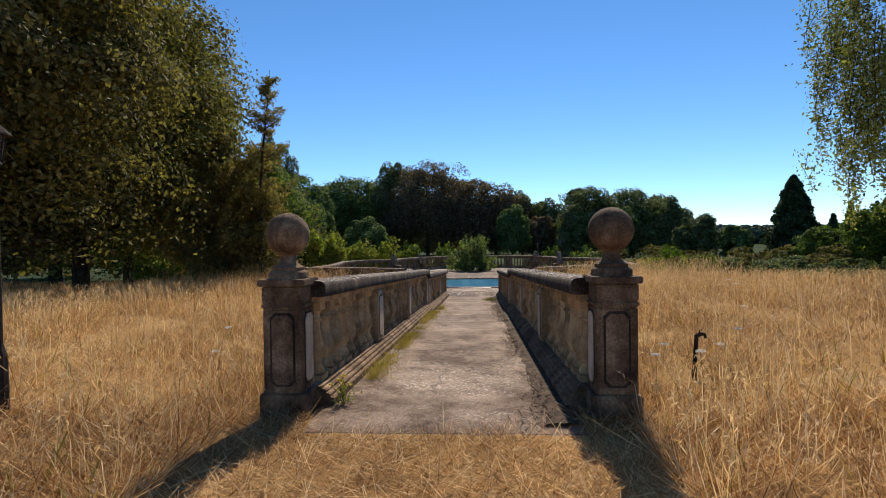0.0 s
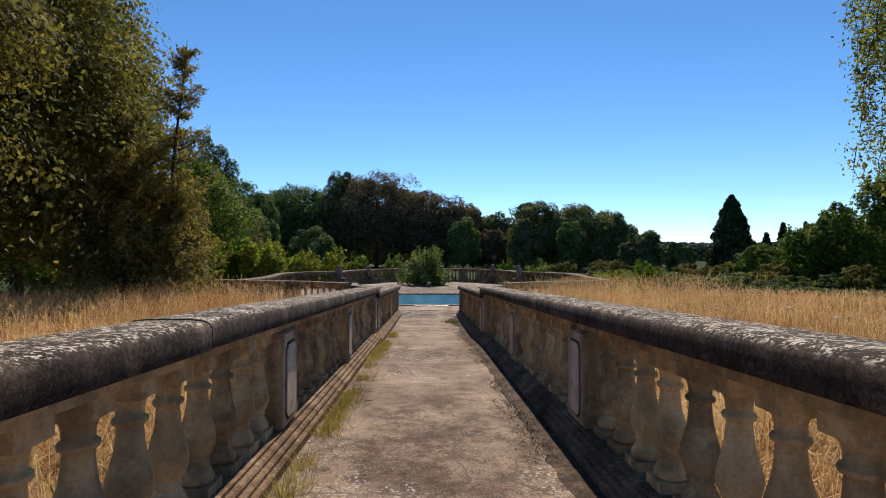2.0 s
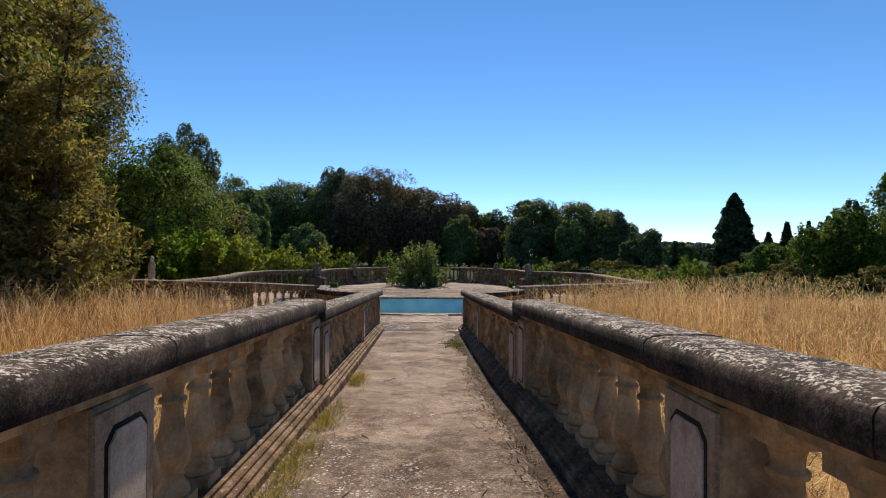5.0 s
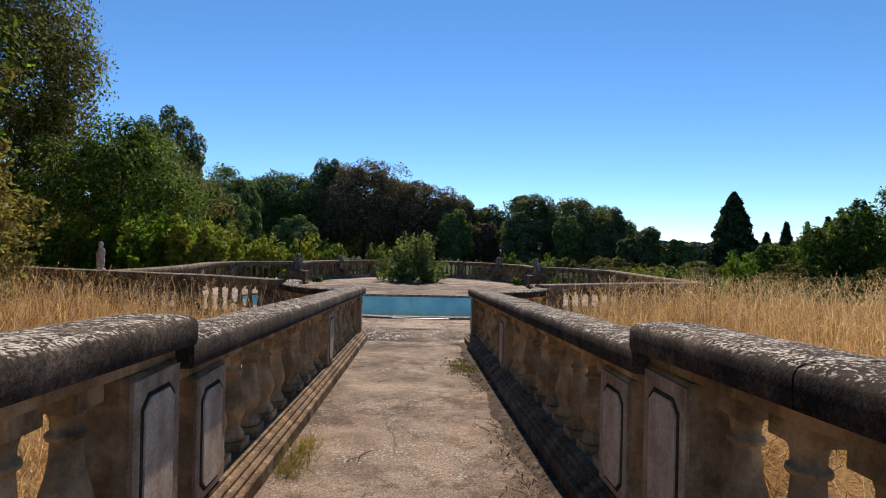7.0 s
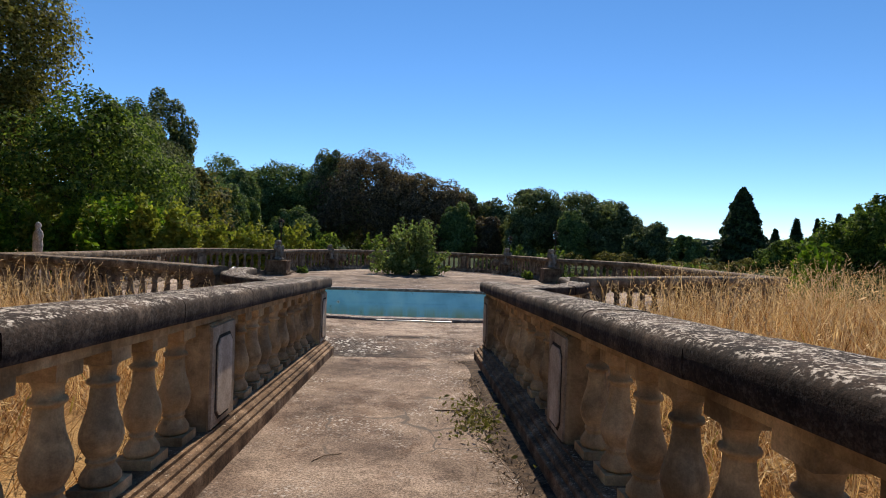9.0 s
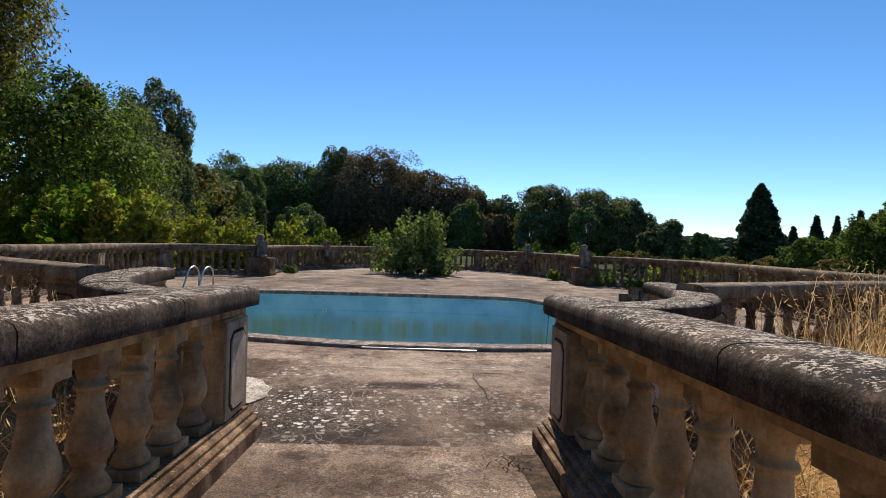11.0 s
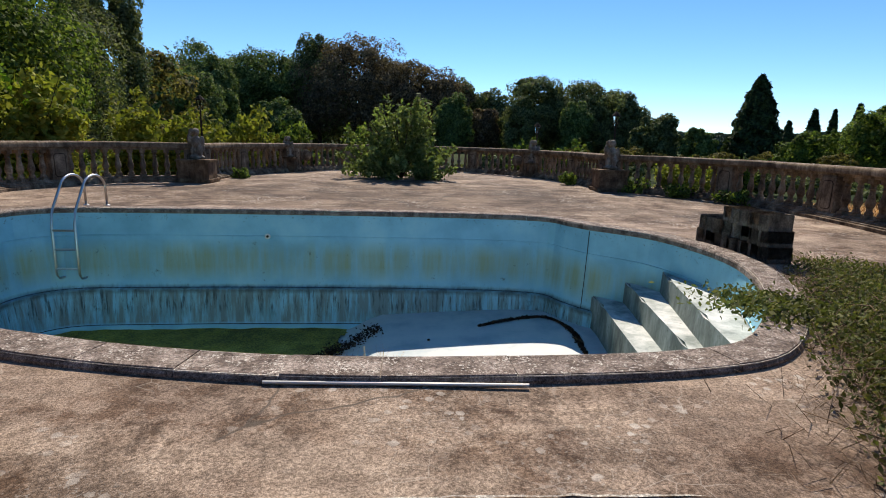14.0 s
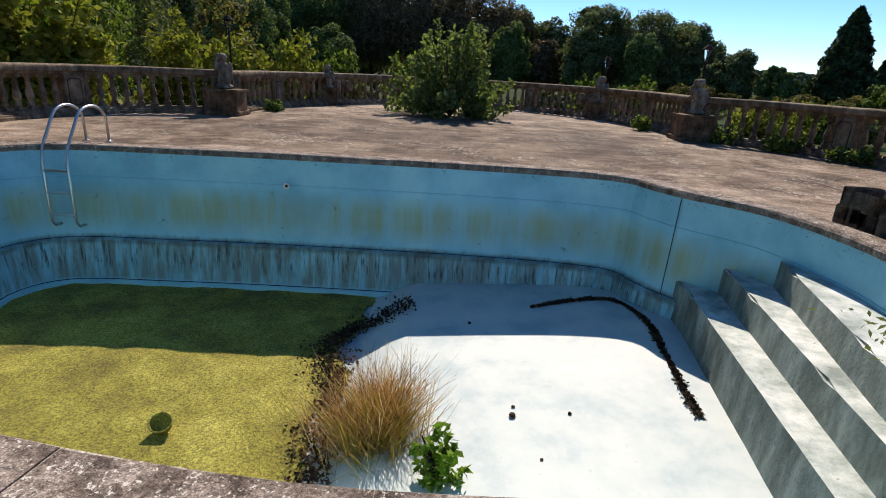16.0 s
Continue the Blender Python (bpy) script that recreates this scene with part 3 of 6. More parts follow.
def axis_steps(lo, hi, fine_lo, fine_hi, fine):
    out, v, s = [], fine_lo, fine
    while v < fine_hi:
        out.append(v)
        v += fine
    s, v = fine, fine_hi
    while v < hi:
        out.append(v)
        s *= 1.25
        v += s
    out.append(hi)
    s, v = fine, fine_lo
    while v > lo:
        s *= 1.25
        v -= s
        out.insert(0, max(v, lo))
    return out


XS, YS = axis_steps(-2500, 2500, -22, 22, 0.5), axis_steps(-2500, 3000, -10, 48, 0.5)
verts = []
for y in YS:
    for x in XS:
        z = ground_z(x, y)
        if 17 < y < 46 and abs(x) < 11 and inside(x, y, OUTLINE):
            z = -2.6
        verts.append((x, y, z))
w = len(XS)
faces = [(j * w + i, j * w + i + 1, (j + 1) * w + i + 1, (j + 1) * w + i) for j in range(len(YS) - 1) for i in range(w - 1)]
tagged(add("ground", verts, faces, M_SOIL, smooth=True), "dry straw-coloured field sloping to a green valley", "ground", kind="structure")

# the walkway slab
PATHW = 1.06
vs, fs = [], []
n = 60
for i in range(n + 1):
    y = -0.38 + (18.55 + 0.38) * i / n
    for x in np.linspace(-PATHW, PATHW, 9):
        vs.append((WX + x, y - (0.10 * noise.noise(Vector((x * 3, 0, 0))) + 0.06 if i == 0 else 0), walk_z(y) + 0.006 * noise.noise(Vector((x * 2, y * 2, 3))) - (0.05 if i == 0 else 0)))
for i in range(n):
    for k in range(8):
        fs.append((i * 9 + k, i * 9 + k + 1, (i + 1) * 9 + k + 1, (i + 1) * 9 + k))
tagged(add("walkway", vs, fs, M_PATH, smooth=True), "worn concrete walkway with pale lichen spots", "path", kind="structure")


# the terrace deck: a ring between basin and edge, with a skirt down to the ground
def ring_out(ang):
    d = Vector((math.cos(ang), math.sin(ang)))
    best = None
    for (x0, y0), (x1, y1) in zip(OUTLINE, OUTLINE[1:] + OUTLINE[:1]):
        ex, ey = x1 - x0, y1 - y0
        den = d.x * ey - d.y * ex
        if abs(den) < 1e-9:
            continue
        t = ((x0 - POOL_C[0]) * ey - (y0 - POOL_C[1]) * ex) / den
        u = ((x0 - POOL_C[0]) * d.y - (y0 - POOL_C[1]) * d.x) / den
        if t > 0 and -1e-6 <= u <= 1 + 1e-6 and (best is None or t > best):
            best = t
    return POOL_C[0] + d.x * best, POOL_C[1] + d.y * best


COP_IN, COP_OUT = POOL, inset(POOL, -0.30)
vs, fs, N = [], [], len(POOL)
rings = 16
for k in range(rings + 1):
    f = k / rings
    for p in inset(POOL, -0.28):
        o = ring_out(math.atan2(p[1] - POOL_C[1], p[0] - POOL_C[0]))
        x, y = p[0] + (o[0] - p[0]) * f, p[1] + (o[1] - p[1]) * f
        vs.append((x, y, 0.008 * noise.noise(Vector((x, y, 0))) - 0.004 + deck_z(y)))
for p in vs[-N:]:
    vs.append((p[0], p[1], -2.7))
for k in range(rings + 1):
    for i in range(N):
        j = (i + 1) % N
        fs.append((k * N + i, (k + 1) * N + i, (k + 1) * N + j, k * N + j))
tagged(add("terrace_deck", vs, fs, M_DECK), "stained cracked concrete pool terrace", "terrace", kind="structure")

# ---------------------------------------------------------------- swimming pool
pool = thing("swimming_pool", (0, 0, 0), "empty blue-painted swimming pool with stained peeling walls", "pool")
levels = [(0.02, 0.00), (-0.42, 0.02), (-0.425, 0.032), (-0.435, 0.032), (-0.44, 0.02), (-1.34, 0.08), (-1.37, 0.16), (-1.99, 0.22), (-2.01, 0.27), (-2.3, 0.28)]
vs, fs = [], []
for z, d in levels:
    vs += [(x, y, z) for x, y in inset(POOL, d)]
for k in range(len(levels) - 1):
    for i in range(N):
        j = (i + 1) % N
        fs.append((k * N + i, k * N + j, (k + 1) * N + j, (k + 1) * N + i))
add("basin_wall", vs, fs, M_POOL, pool)


def floor_z(x, y):
    """Deep end to the left, a ramp and the shallow end to the right."""
    t = min(1, max(0, (x + 1.0) / 0.9))
    return FLOOR_L + (FLOOR_R - FLOOR_L) * (t * t * (3 - 2 * t)) * 0.6 + (FLOOR_R - FLOOR_L) * 0.4 * min(1, max(0, x / 3.0))


vs, fs = [], []
bx = np.arange(-6.4, 4.41, 0.2)
by = np.arange(21.6, 28.81, 0.2)
for y in by:
    for x in bx:
        vs.append((x, y, floor_z(x, y)))
w = len(bx)
inner = inset(POOL, 0.15)
fsw = []
for j in range(len(by) - 1):
    for i in range(w - 1):
        cx, cy = bx[i] + 0.1, by[j] + 0.1
        if inside(cx, cy, POOL):
            fsw.append((j * w + i, j * w + i + 1, (j + 1) * w + i + 1, (j + 1) * w + i))
add("basin_floor", vs, fsw, M_WHITE, pool, "white painted sloping floor", smooth=True)
# steps in the shallow end
for x0, lean, x1, z in ((2.996, 0.12, 4.2, -1.10), (3.32, 0.15, 4.6, -0.77), (3.54, 0.235, 5.2, -0.46)):
    bm = bmesh.new()
    ys = np.linspace(21.9, 28.3, 33)
    out = [(x0 + lean * (min(y, 26.8) - 24.4) + 0.008 * noise.noise(Vector((x0, y * 3, 0))), y) for y in ys]
    lo = [bm.verts.new((x - 0.03, y, z - 0.62)) for x, y in out]
    hi = [bm.verts.new((x, y, z + 0.006 * noise.noise(Vector((x0, y * 2, 4))))) for x, y in out]
    back = [bm.verts.new((x1, y, z)) for x, y in out]
    for i in range(len(out) - 1):
        bm.faces.new((lo[i], lo[i + 1], hi[i + 1], hi[i]))
        bm.faces.new((hi[i], hi[i + 1], back[i + 1], back[i]))
    bmesh.ops.bevel(bm, geom=[e for e in bm.edges if e.verts[0] in hi and e.verts[1] in hi], offset=0.03, segments=2, affect="EDGES")
    step = from_bm("pool_step", bm, M_STEP, pool, "bleached pool step with a darker grey-green riser")
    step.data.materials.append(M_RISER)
    # upright faces take the darker grey-green material, treads stay pale
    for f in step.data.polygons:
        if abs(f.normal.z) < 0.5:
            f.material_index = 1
# algae crust over the deep end
vs, fs = [], []
gx, gy = np.arange(-6.2, -0.59, 0.08), np.arange(21.8, 28.6, 0.08)
for y in gy:
    for x in gx:
        vs.append((x, y, FLOOR_L + 0.05 + 0.025 * noise.noise(Vector((x * 3, y * 3, 1)))))
w = len(gx)
for j in range(len(gy) - 1):
    for i in range(w - 1):
        lim = -0.95 + 0.35 * noise.noise(Vector((0, gy[j] * 1.3, 5)))
        if gx[i] < lim and inside(gx[i], gy[j], inset(POOL, 0.2)):
            fs.append((j * w + i, j * w + i + 1, (j + 1) * w + i + 1, (j + 1) * w + i))
tagged(add("algae_mat", vs, fs, M_ALGAE, smooth=True), "yellow-green dried algae crust on the deep pool floor", "algae", kind="stuff")
for z, d, rad, lab in ((-0.43, 0.022, 0.007, "dark paint line round the pool wall"), (-1.355, 0.11, 0.009, "black grime line above the pool ledge"), (-2.0, 0.235, 0.010, "dark joint above the pool floor")):
    ring = [(px, py, z) for px, py in inset(POOL, d)]
    add("wall_line", *tube(ring + ring[:1], rad, 5), M_DARKGROOVE, pool, lab)
# coping stones round the basin
cop = thing("pool_coping", (0, 0, 0), "weathered pink-grey coping stones round the pool", "coping", kind="structure")
vs, fs = [], []
for (ax, ay), (bx_, by_) in zip(inset(POOL, 0.005), inset(POOL, -0.285)):
    zz = 0.039
    vs += [(ax, ay, -0.02), (ax, ay, zz), (bx_, by_, zz), (bx_, by_, -0.02)]
for i in range(N):
    j = (i + 1) % N
    for k in range(3):
        fs.append((i * 4 + k, i * 4 + k + 1, j * 4 + k + 1, j * 4 + k))
add("mortar_bed", vs, fs, M_SLAB, cop, "pale mortar between the coping stones")
acc, start = 0.0, 0
OUTC = inset(POOL, -0.30)
for i in range(1, N + 1):
    acc += (Vector(POOL[i % N]) - Vector(POOL[i - 1])).length
    if acc >= 0.52 or i == N:
        ids = [k % N for k in range(start, i + 1)]
        raised = 0.045 + random.uniform(-0.004, 0.004)
        a_in = [Vector(inset(POOL, 0.02)[k]) for k in ids]
        a_out = [Vector(OUTC[k]) for k in ids]
        a_in[0] += (a_in[1] - a_in[0]).normalized() * 0.006
        a_out[0] += (a_out[1] - a_out[0]).normalized() * 0.006
        vs, fs = [], []
        m = len(ids)
        for p, q in zip(a_in, a_out):
            e = (q - p).normalized()
            for o, z in ((p, -0.04), (p, raised - 0.025), (p + e * 0.025, raised), (q - e * 0.025, raised), (q, raised - 0.03), (q, -0.03)):
                vs.append((o.x, o.y, z))
        for k in range(m - 1):
            for j in range(6):
                fs.append((k * 6 + j, k * 6 + (j + 1) % 6, (k + 1) * 6 + (j + 1) % 6, (k + 1) * 6 + j))
        fs += [tuple(range(6))[::-1], tuple(range((m - 1) * 6, m * 6))]
        add("coping_stone", vs, fs, M_COPING, cop)
        acc, start = 0.0, i

# ---------------------------------------------------------------- balustrades
BAL = [(0.080, 0.075), (0.094, 0.10), (0.092, 0.135), (0.066, 0.195), (0.058, 0.22), (0.068, 0.228), (0.068, 0.244), (0.060, 0.25), (0.080, 0.295), (0.096, 0.35), (0.100, 0.395),
       (0.095, 0.445), (0.080, 0.515), (0.067, 0.575), (0.059, 0.645), (0.055, 0.715), (0.054, 0.738), (0.070, 0.745), (0.074, 0.76), (0.070, 0.775), (0.056, 0.782), (0.058, 0.835), (0.066, 0.87), (0.082, 0.892)]
bv, bf = lathe(BAL, 18)
for z0, z1, w in ((0.0, 0.078, 0.102), (0.89, 1.0, 0.088)):
    o = len(bv)
    bv += [(sx * w, sy * w, z) for z in (z0, z1) for sx, sy in ((-1, -1), (1, -1), (1, 1), (-1, 1))]
    bf += [tuple(o + i for i in f) for f in ((3, 2, 1, 0), (4, 5, 6, 7), (0, 1, 5, 4), (1, 2, 6, 5), (2, 3, 7, 6), (3, 0, 4, 7))]
baluster_mesh = bpy.data.meshes.new("baluster")
baluster_mesh.from_pydata(bv, [], bf)
baluster_mesh.polygons.foreach_set("use_smooth", [i < len(bf) - 12 for i in range(len(bf))])
baluster_mesh.materials.append(M_OCHRE)
baluster_terrace = baluster_mesh.copy()
baluster_terrace.materials.clear()
baluster_terrace.materials.append(M_TERRACE)


def along(path, s):
    """Point, heading and the rest at arc length s of a path of (x, y)."""
    for a, b in zip(path, path[1:]):
        d = math.hypot(b[0] - a[0], b[1] - a[1])
        if s <= d or b == path[-1]:
            t = s / d
            return a[0] + (b[0] - a[0]) * t, a[1] + (b[1] - a[1]) * t, math.atan2(b[1] - a[1], b[0] - a[0])
        s -= d


def length(path):
    return sum(math.hypot(b[0] - a[0], b[1] - a[1]) for a, b in zip(path, path[1:]))


def piece(path, s0, s1, floor, step=0.25):
    """Points of the path between two arc lengths, at floor height."""
    n = max(1, int((s1 - s0) / step))
    out = []
    for i in range(n + 1):
        x, y, _ = along(path, s0 + (s1 - s0) * i / n)
        out.append((x, y, floor(x, y)))
    return out


def octagon(w, z0, z1, c, depth):
    """A panel with cut corners, facing +y, depth thick."""
    p = [(-w + c, z0), (w - c, z0), (w, z0 + c), (w, z1 - c), (w - c, z1), (-w + c, z1), (-w, z1 - c), (-w, z0 + c)]
    vs = [(x, 0, z) for x, z in p] + [(x, depth, z) for x, z in p]
    fs = [tuple(range(8)), tuple(range(8, 16))[::-1]] + [(i, i + 8, (i + 1) % 8 + 8, (i + 1) % 8) for i in range(8)]
    return vs, fs


def pilaster(owner, x, y, z, ang, wide, deep, z0, z1, mats, both=True):
    """A post between the bays: a square shaft with a raised frame and a panel in a dark groove on its faces."""
    ob = from_bm("pilaster", box_bm(-wide, wide, -deep, deep, z0, z1, 0.006), mats[0], owner)
    ob.matrix_basis = pose(x, y, z, 0, 0, math.degrees(ang))
    for side in ((1, -1) if both else (1,)):
        f = octagon(wide - 0.006, z0 + 0.02, z1 - 0.02, 0.002, 0.016)
        g = octagon(wide - 0.062, z0 + 0.055, z1 - 0.085, 0.055, 0.019)
        p = octagon(wide - 0.082, z0 + 0.075, z1 - 0.105, 0.046, 0.027)
        for nm, (vs, fs), mt in (("panel_frame", f, mats[3]), ("groove", g, M_DARKGROOVE), ("panel", p, mats[1])):
            add(nm, [(vx * side, deep * side + vy * side, vz) for vx, vy, vz in vs], fs, mt, ob)
    return ob


def balustrade(label, path, floor, height, posts, counts, bal, mats, half=0.20, post_wide=0.21, group="", plinth_mat=None):
    """posts: arc lengths of the pilasters; counts: balusters between them."""
    total = length(path)
    own = thing("balustrade", (0, 0, 0), label, "balustrade", group)
    k = half / 0.20
    pl = [(0.258, -0.14), (0.258, 0.058), (0.248, 0.068), (0.222, 0.071), (0.222, 0.094), (0.210, 0.105), (0.186, 0.108), (0.186, 0.128), (0.174, 0.14), (0.145, 0.144), (0.145, 0.165)]
    pl += [(-o, h) for o, h in pl[::-1]]
    vs, fs = sweep([(o * k, h) for o, h in pl[::-1]], piece(path, 0, total, floor))
    add("plinth", vs, fs, plinth_mat or M_PLINTH, own)
    zr = height - 0.13
    fr = [(-0.115 * k, zr - 0.07), (0.115 * k, zr - 0.07), (0.115 * k, zr - 0.03), (0.15 * k, zr - 0.004), (-0.15 * k, zr - 0.004), (-0.115 * k, zr - 0.03)]
    vs, fs = sweep(fr, piece(path, 0, total, floor))
    add("frieze", vs, fs, mats[0], own)
    cp = [(half - 0.03, zr - 0.012), (half - 0.004, zr - 0.008), (half + 0.003, zr + 0.02), (half + 0.002, zr + 0.090), (half - 0.010, zr + 0.110), (half - 0.036, zr + 0.125), (half - 0.10, zr + 0.133)]
    cp += [(-o, h) for o, h in cp[::-1]]
    n = max(1, round(total / 1.25))
    cuts = [0] + [total * (i + random.uniform(-0.12, 0.12)) / n for i in range(1, n)] + [total]
    for a, b in zip(cuts, cuts[1:]):
        dz = random.uniform(-0.004, 0.004)
        vs, fs = sweep(cp, [(x, y, z + dz) for x, y, z in piece(path, a + (0.004 if a else -0.03), b - (0.004 if b < total else -0.03), floor)])
        add("coping_stone", vs, fs, mats[2], own, smooth=True).data.set_sharp_from_angle(angle=radians(48))
    z0, z1 = 0.165, zr - 0.07
    for s in posts:
        if s < 0:  # a gate pillar stands there
            continue
        x, y, a = along(path, min(max(s, 0.02), total - 0.02))
        pilaster(own, x, y, floor(x, y), a, post_wide, 0.13 * k, z0, z1, mats)
    for a, b, c in zip(posts, posts[1:], counts):
        for i in range(c):
            s = a + post_wide + (b - a - 2 * post_wide) * (i + 0.5) / c
            x, y, ang = along(path, s)
            m = pose(x, y, floor(x, y) + z0, 0, 0, math.degrees(ang)) @ Matrix.Diagonal((k * 0.92, k * 0.92, z1 - z0, 1))
            share("baluster", bal, own, m)
    return own


def slope_floor(x, y):
    return walk_z(y)


WALK_MATS = (M_OCHRE, M_PANEL, M_RAIL, M_FRAME)
TERR_MATS = (M_TERRACE, M_TERRACE, M_TERRACE, M_TERRACE)
for s in (-1, 1):
    x = WX + 1.25 * s
    balustrade("weathered ochre stone balustrade with dark lichened rail beside the walkway", [(x, 0.30), (x, 10.28)], lambda a, b: TOP - SLOPE * b, 1.09,
               [-0.08, 2.90, 6.06, 9.75], [8, 8, 10], baluster_mesh, WALK_MATS, group="walkway balustrades")
    balustrade("weathered ochre stone balustrade with dark lichened rail beside the walkway", [(x, 10.30), (x, 18.66 if s > 0 else 18.74)], lambda a, b: TOP - DIP - SLOPE * b, 1.05,
               [0.36, 4.31 if s > 0 else 4.43, 8.12 if s > 0 else 8.20], [10, 10], baluster_mesh, WALK_MATS, group="walkway balustrades")
    # quarter-round return to the terrace
    arc = [(WX + s * (1.40 + 1.68 * math.sin(t)), 21.35 - 2.66 * math.cos(t)) for t in np.linspace(0.06, math.pi / 2, 12)]
    balustrade("curved stone balustrade return at the terrace entrance", arc, lambda a, b: 0.0, 0.97, [0.26, length(arc) - 0.25], [8], baluster_mesh, WALK_MATS, group="entrance returns")


def flat_floor(x, y):
    return deck_z(y)


def smooth_path(pts, steps=6):
    out, n = [], len(pts)
    for i in range(n - 1):
        p0, p1, p2, p3 = (np.array(pts[min(max(i + k, 0), n - 1)], float) for k in (-1, 0, 1, 2))
        for q in range(steps):
            t = q / steps
            out.append(tuple(0.5 * (2 * p1 + (p2 - p0) * t + (2 * p0 - 5 * p1 + 4 * p2 - p3) * t * t + (3 * p1 - p0 - 3 * p2 + p3) * t ** 3)))
    out.append(tuple(pts[-1]))
    return out


TER_LABEL = "pale weathered stone balustrade round the pool terrace"


def terrace_run(pts, bay=3.2):
    path = smooth_path(pts)
    total = length(path)
    n = max(1, round(total / bay))
    posts = [0.2 + (total - 0.4) * i / n for i in range(n + 1)]
    gap = (total - 0.4) / n - 0.44
    balustrade(TER_LABEL, path, flat_floor, 1.07, posts, [max(2, round(gap / 0.30))] * n, baluster_terrace, TERR_MATS, 0.17, 0.22, "terrace balustrades", M_TERRACE)


terrace_run(EDGE_L[:3])
terrace_run(EDGE_R[:3])
terrace_run(WING_L)
terrace_run(EDGE_L[2:])
terrace_run(EDGE_R[2:])
terrace_run([L1, (-5.55, 37.4), L2])
terrace_run([R2, (6.0, 37.6), R1])
terrace_run(EDGE_FAR)

# gate pillars with stone balls
for s in (-1, 1):
    px, py = WX + (1.365 if s > 0 else -1.345), 0.20
    z = walk_z(0)
    pil = thing("gate_pillar", (px, py, z - 0.1), "weathered stone gate pillar with panelled shaft and ball finial", "pillar", "gate pillars")

    def blk(name, w, z0, z1, bev=0.01, mat=M_PILLAR, lab=""):
        return from_bm(name, box_bm(-w, w, -w, w, z0 + 0.1, z1 + 0.1, bev), mat, pil, lab)

    blk("base", 0.195, -0.25, 0.16)
    shaft = blk("shaft", 0.165, 0.16, 0.86)
    blk("necking", 0.178, 0.86, 0.91, 0.015)
    blk("die", 0.172, 0.91, 1.05)
    blk("cap", 0.20, 1.05, 1.105, 0.008)
    for ang in (0, 90, 180, 270):
        for nm, w, a, b, dep, mt in (("groove", 0.105, 0.22, 0.83, 0.004, M_DARKGROOVE), ("panel", 0.088, 0.24, 0.81, 0.012, M_PILLAR)):
            vs, fs = octagon(w, a + 0.1, b + 0.1, 0.04, dep)
            m = pose(0, 0, 0, 0, 0, ang)
            mt2 = M_PANEL if (nm == "panel" and ((s < 0 and ang == 270) or (s > 0 and ang == 90))) else mt
            add(nm, [m @ Vector((x, y + 0.165, zz)) for x, y, zz in vs], fs, mt2, shaft)
    vs, fs = lathe([(0.165, 1.20), (0.165, 1.25), (0.15, 1.27), (0.13, 1.275), (0.135, 1.30), (0.10, 1.32), (0.075, 1.345), (0.07, 1.40), (0.085, 1.42)], 24)
    add("finial_neck", vs, fs, M_PILLAR, pil, smooth=True).data.set_sharp_from_angle(angle=radians(40))
    vs, fs = lathe([(max(0.004, 0.183 * math.sin(t)), 1.580 - 0.183 * math.cos(t)) for t in np.linspace(0.02, math.pi - 0.02, 22)], 32)
    add("ball", vs, fs, M_PILLAR, pil, "mossy brown stone ball", smooth=True)

# ---------------------------------------------------------------- statues and pedestals


def blob(parts, mat, name, label, category, loc, turn=0, group=""):
    """A carved figure as one mesh of overlapping rounded masses."""
    bm = bmesh.new()
    for cx, cy, cz, rx, ry, rz in parts:
        r = bmesh.ops.create_icosphere(bm, subdivisions=2, radius=1)
        for v in r["verts"]:
            q = v.co.copy()
            k = 1 + 0.10 * noise.noise(q * 2.5 + Vector((cx * 9, cy * 9, cz * 9)))
            v.co = Vector((cx + q.x * rx * k, cy + q.y * ry * k, cz + q.z * rz * k))
    ob = from_bm(name, bm, mat, None, "", True)
    md = ob.modifiers.new("skin", "REMESH")
    md.mode, md.voxel_size, md.use_smooth_shade = "VOXEL", 0.022, True
    bpy.context.view_layer.update()
    solid = bpy.data.meshes.new_from_object(ob.evaluated_get(bpy.context.evaluated_depsgraph_get()))
    ob.modifiers.clear()
    ob.data = solid
    ob.matrix_basis = pose(*loc, 0, 0, turn)
    return tagged(ob, label, category, group)


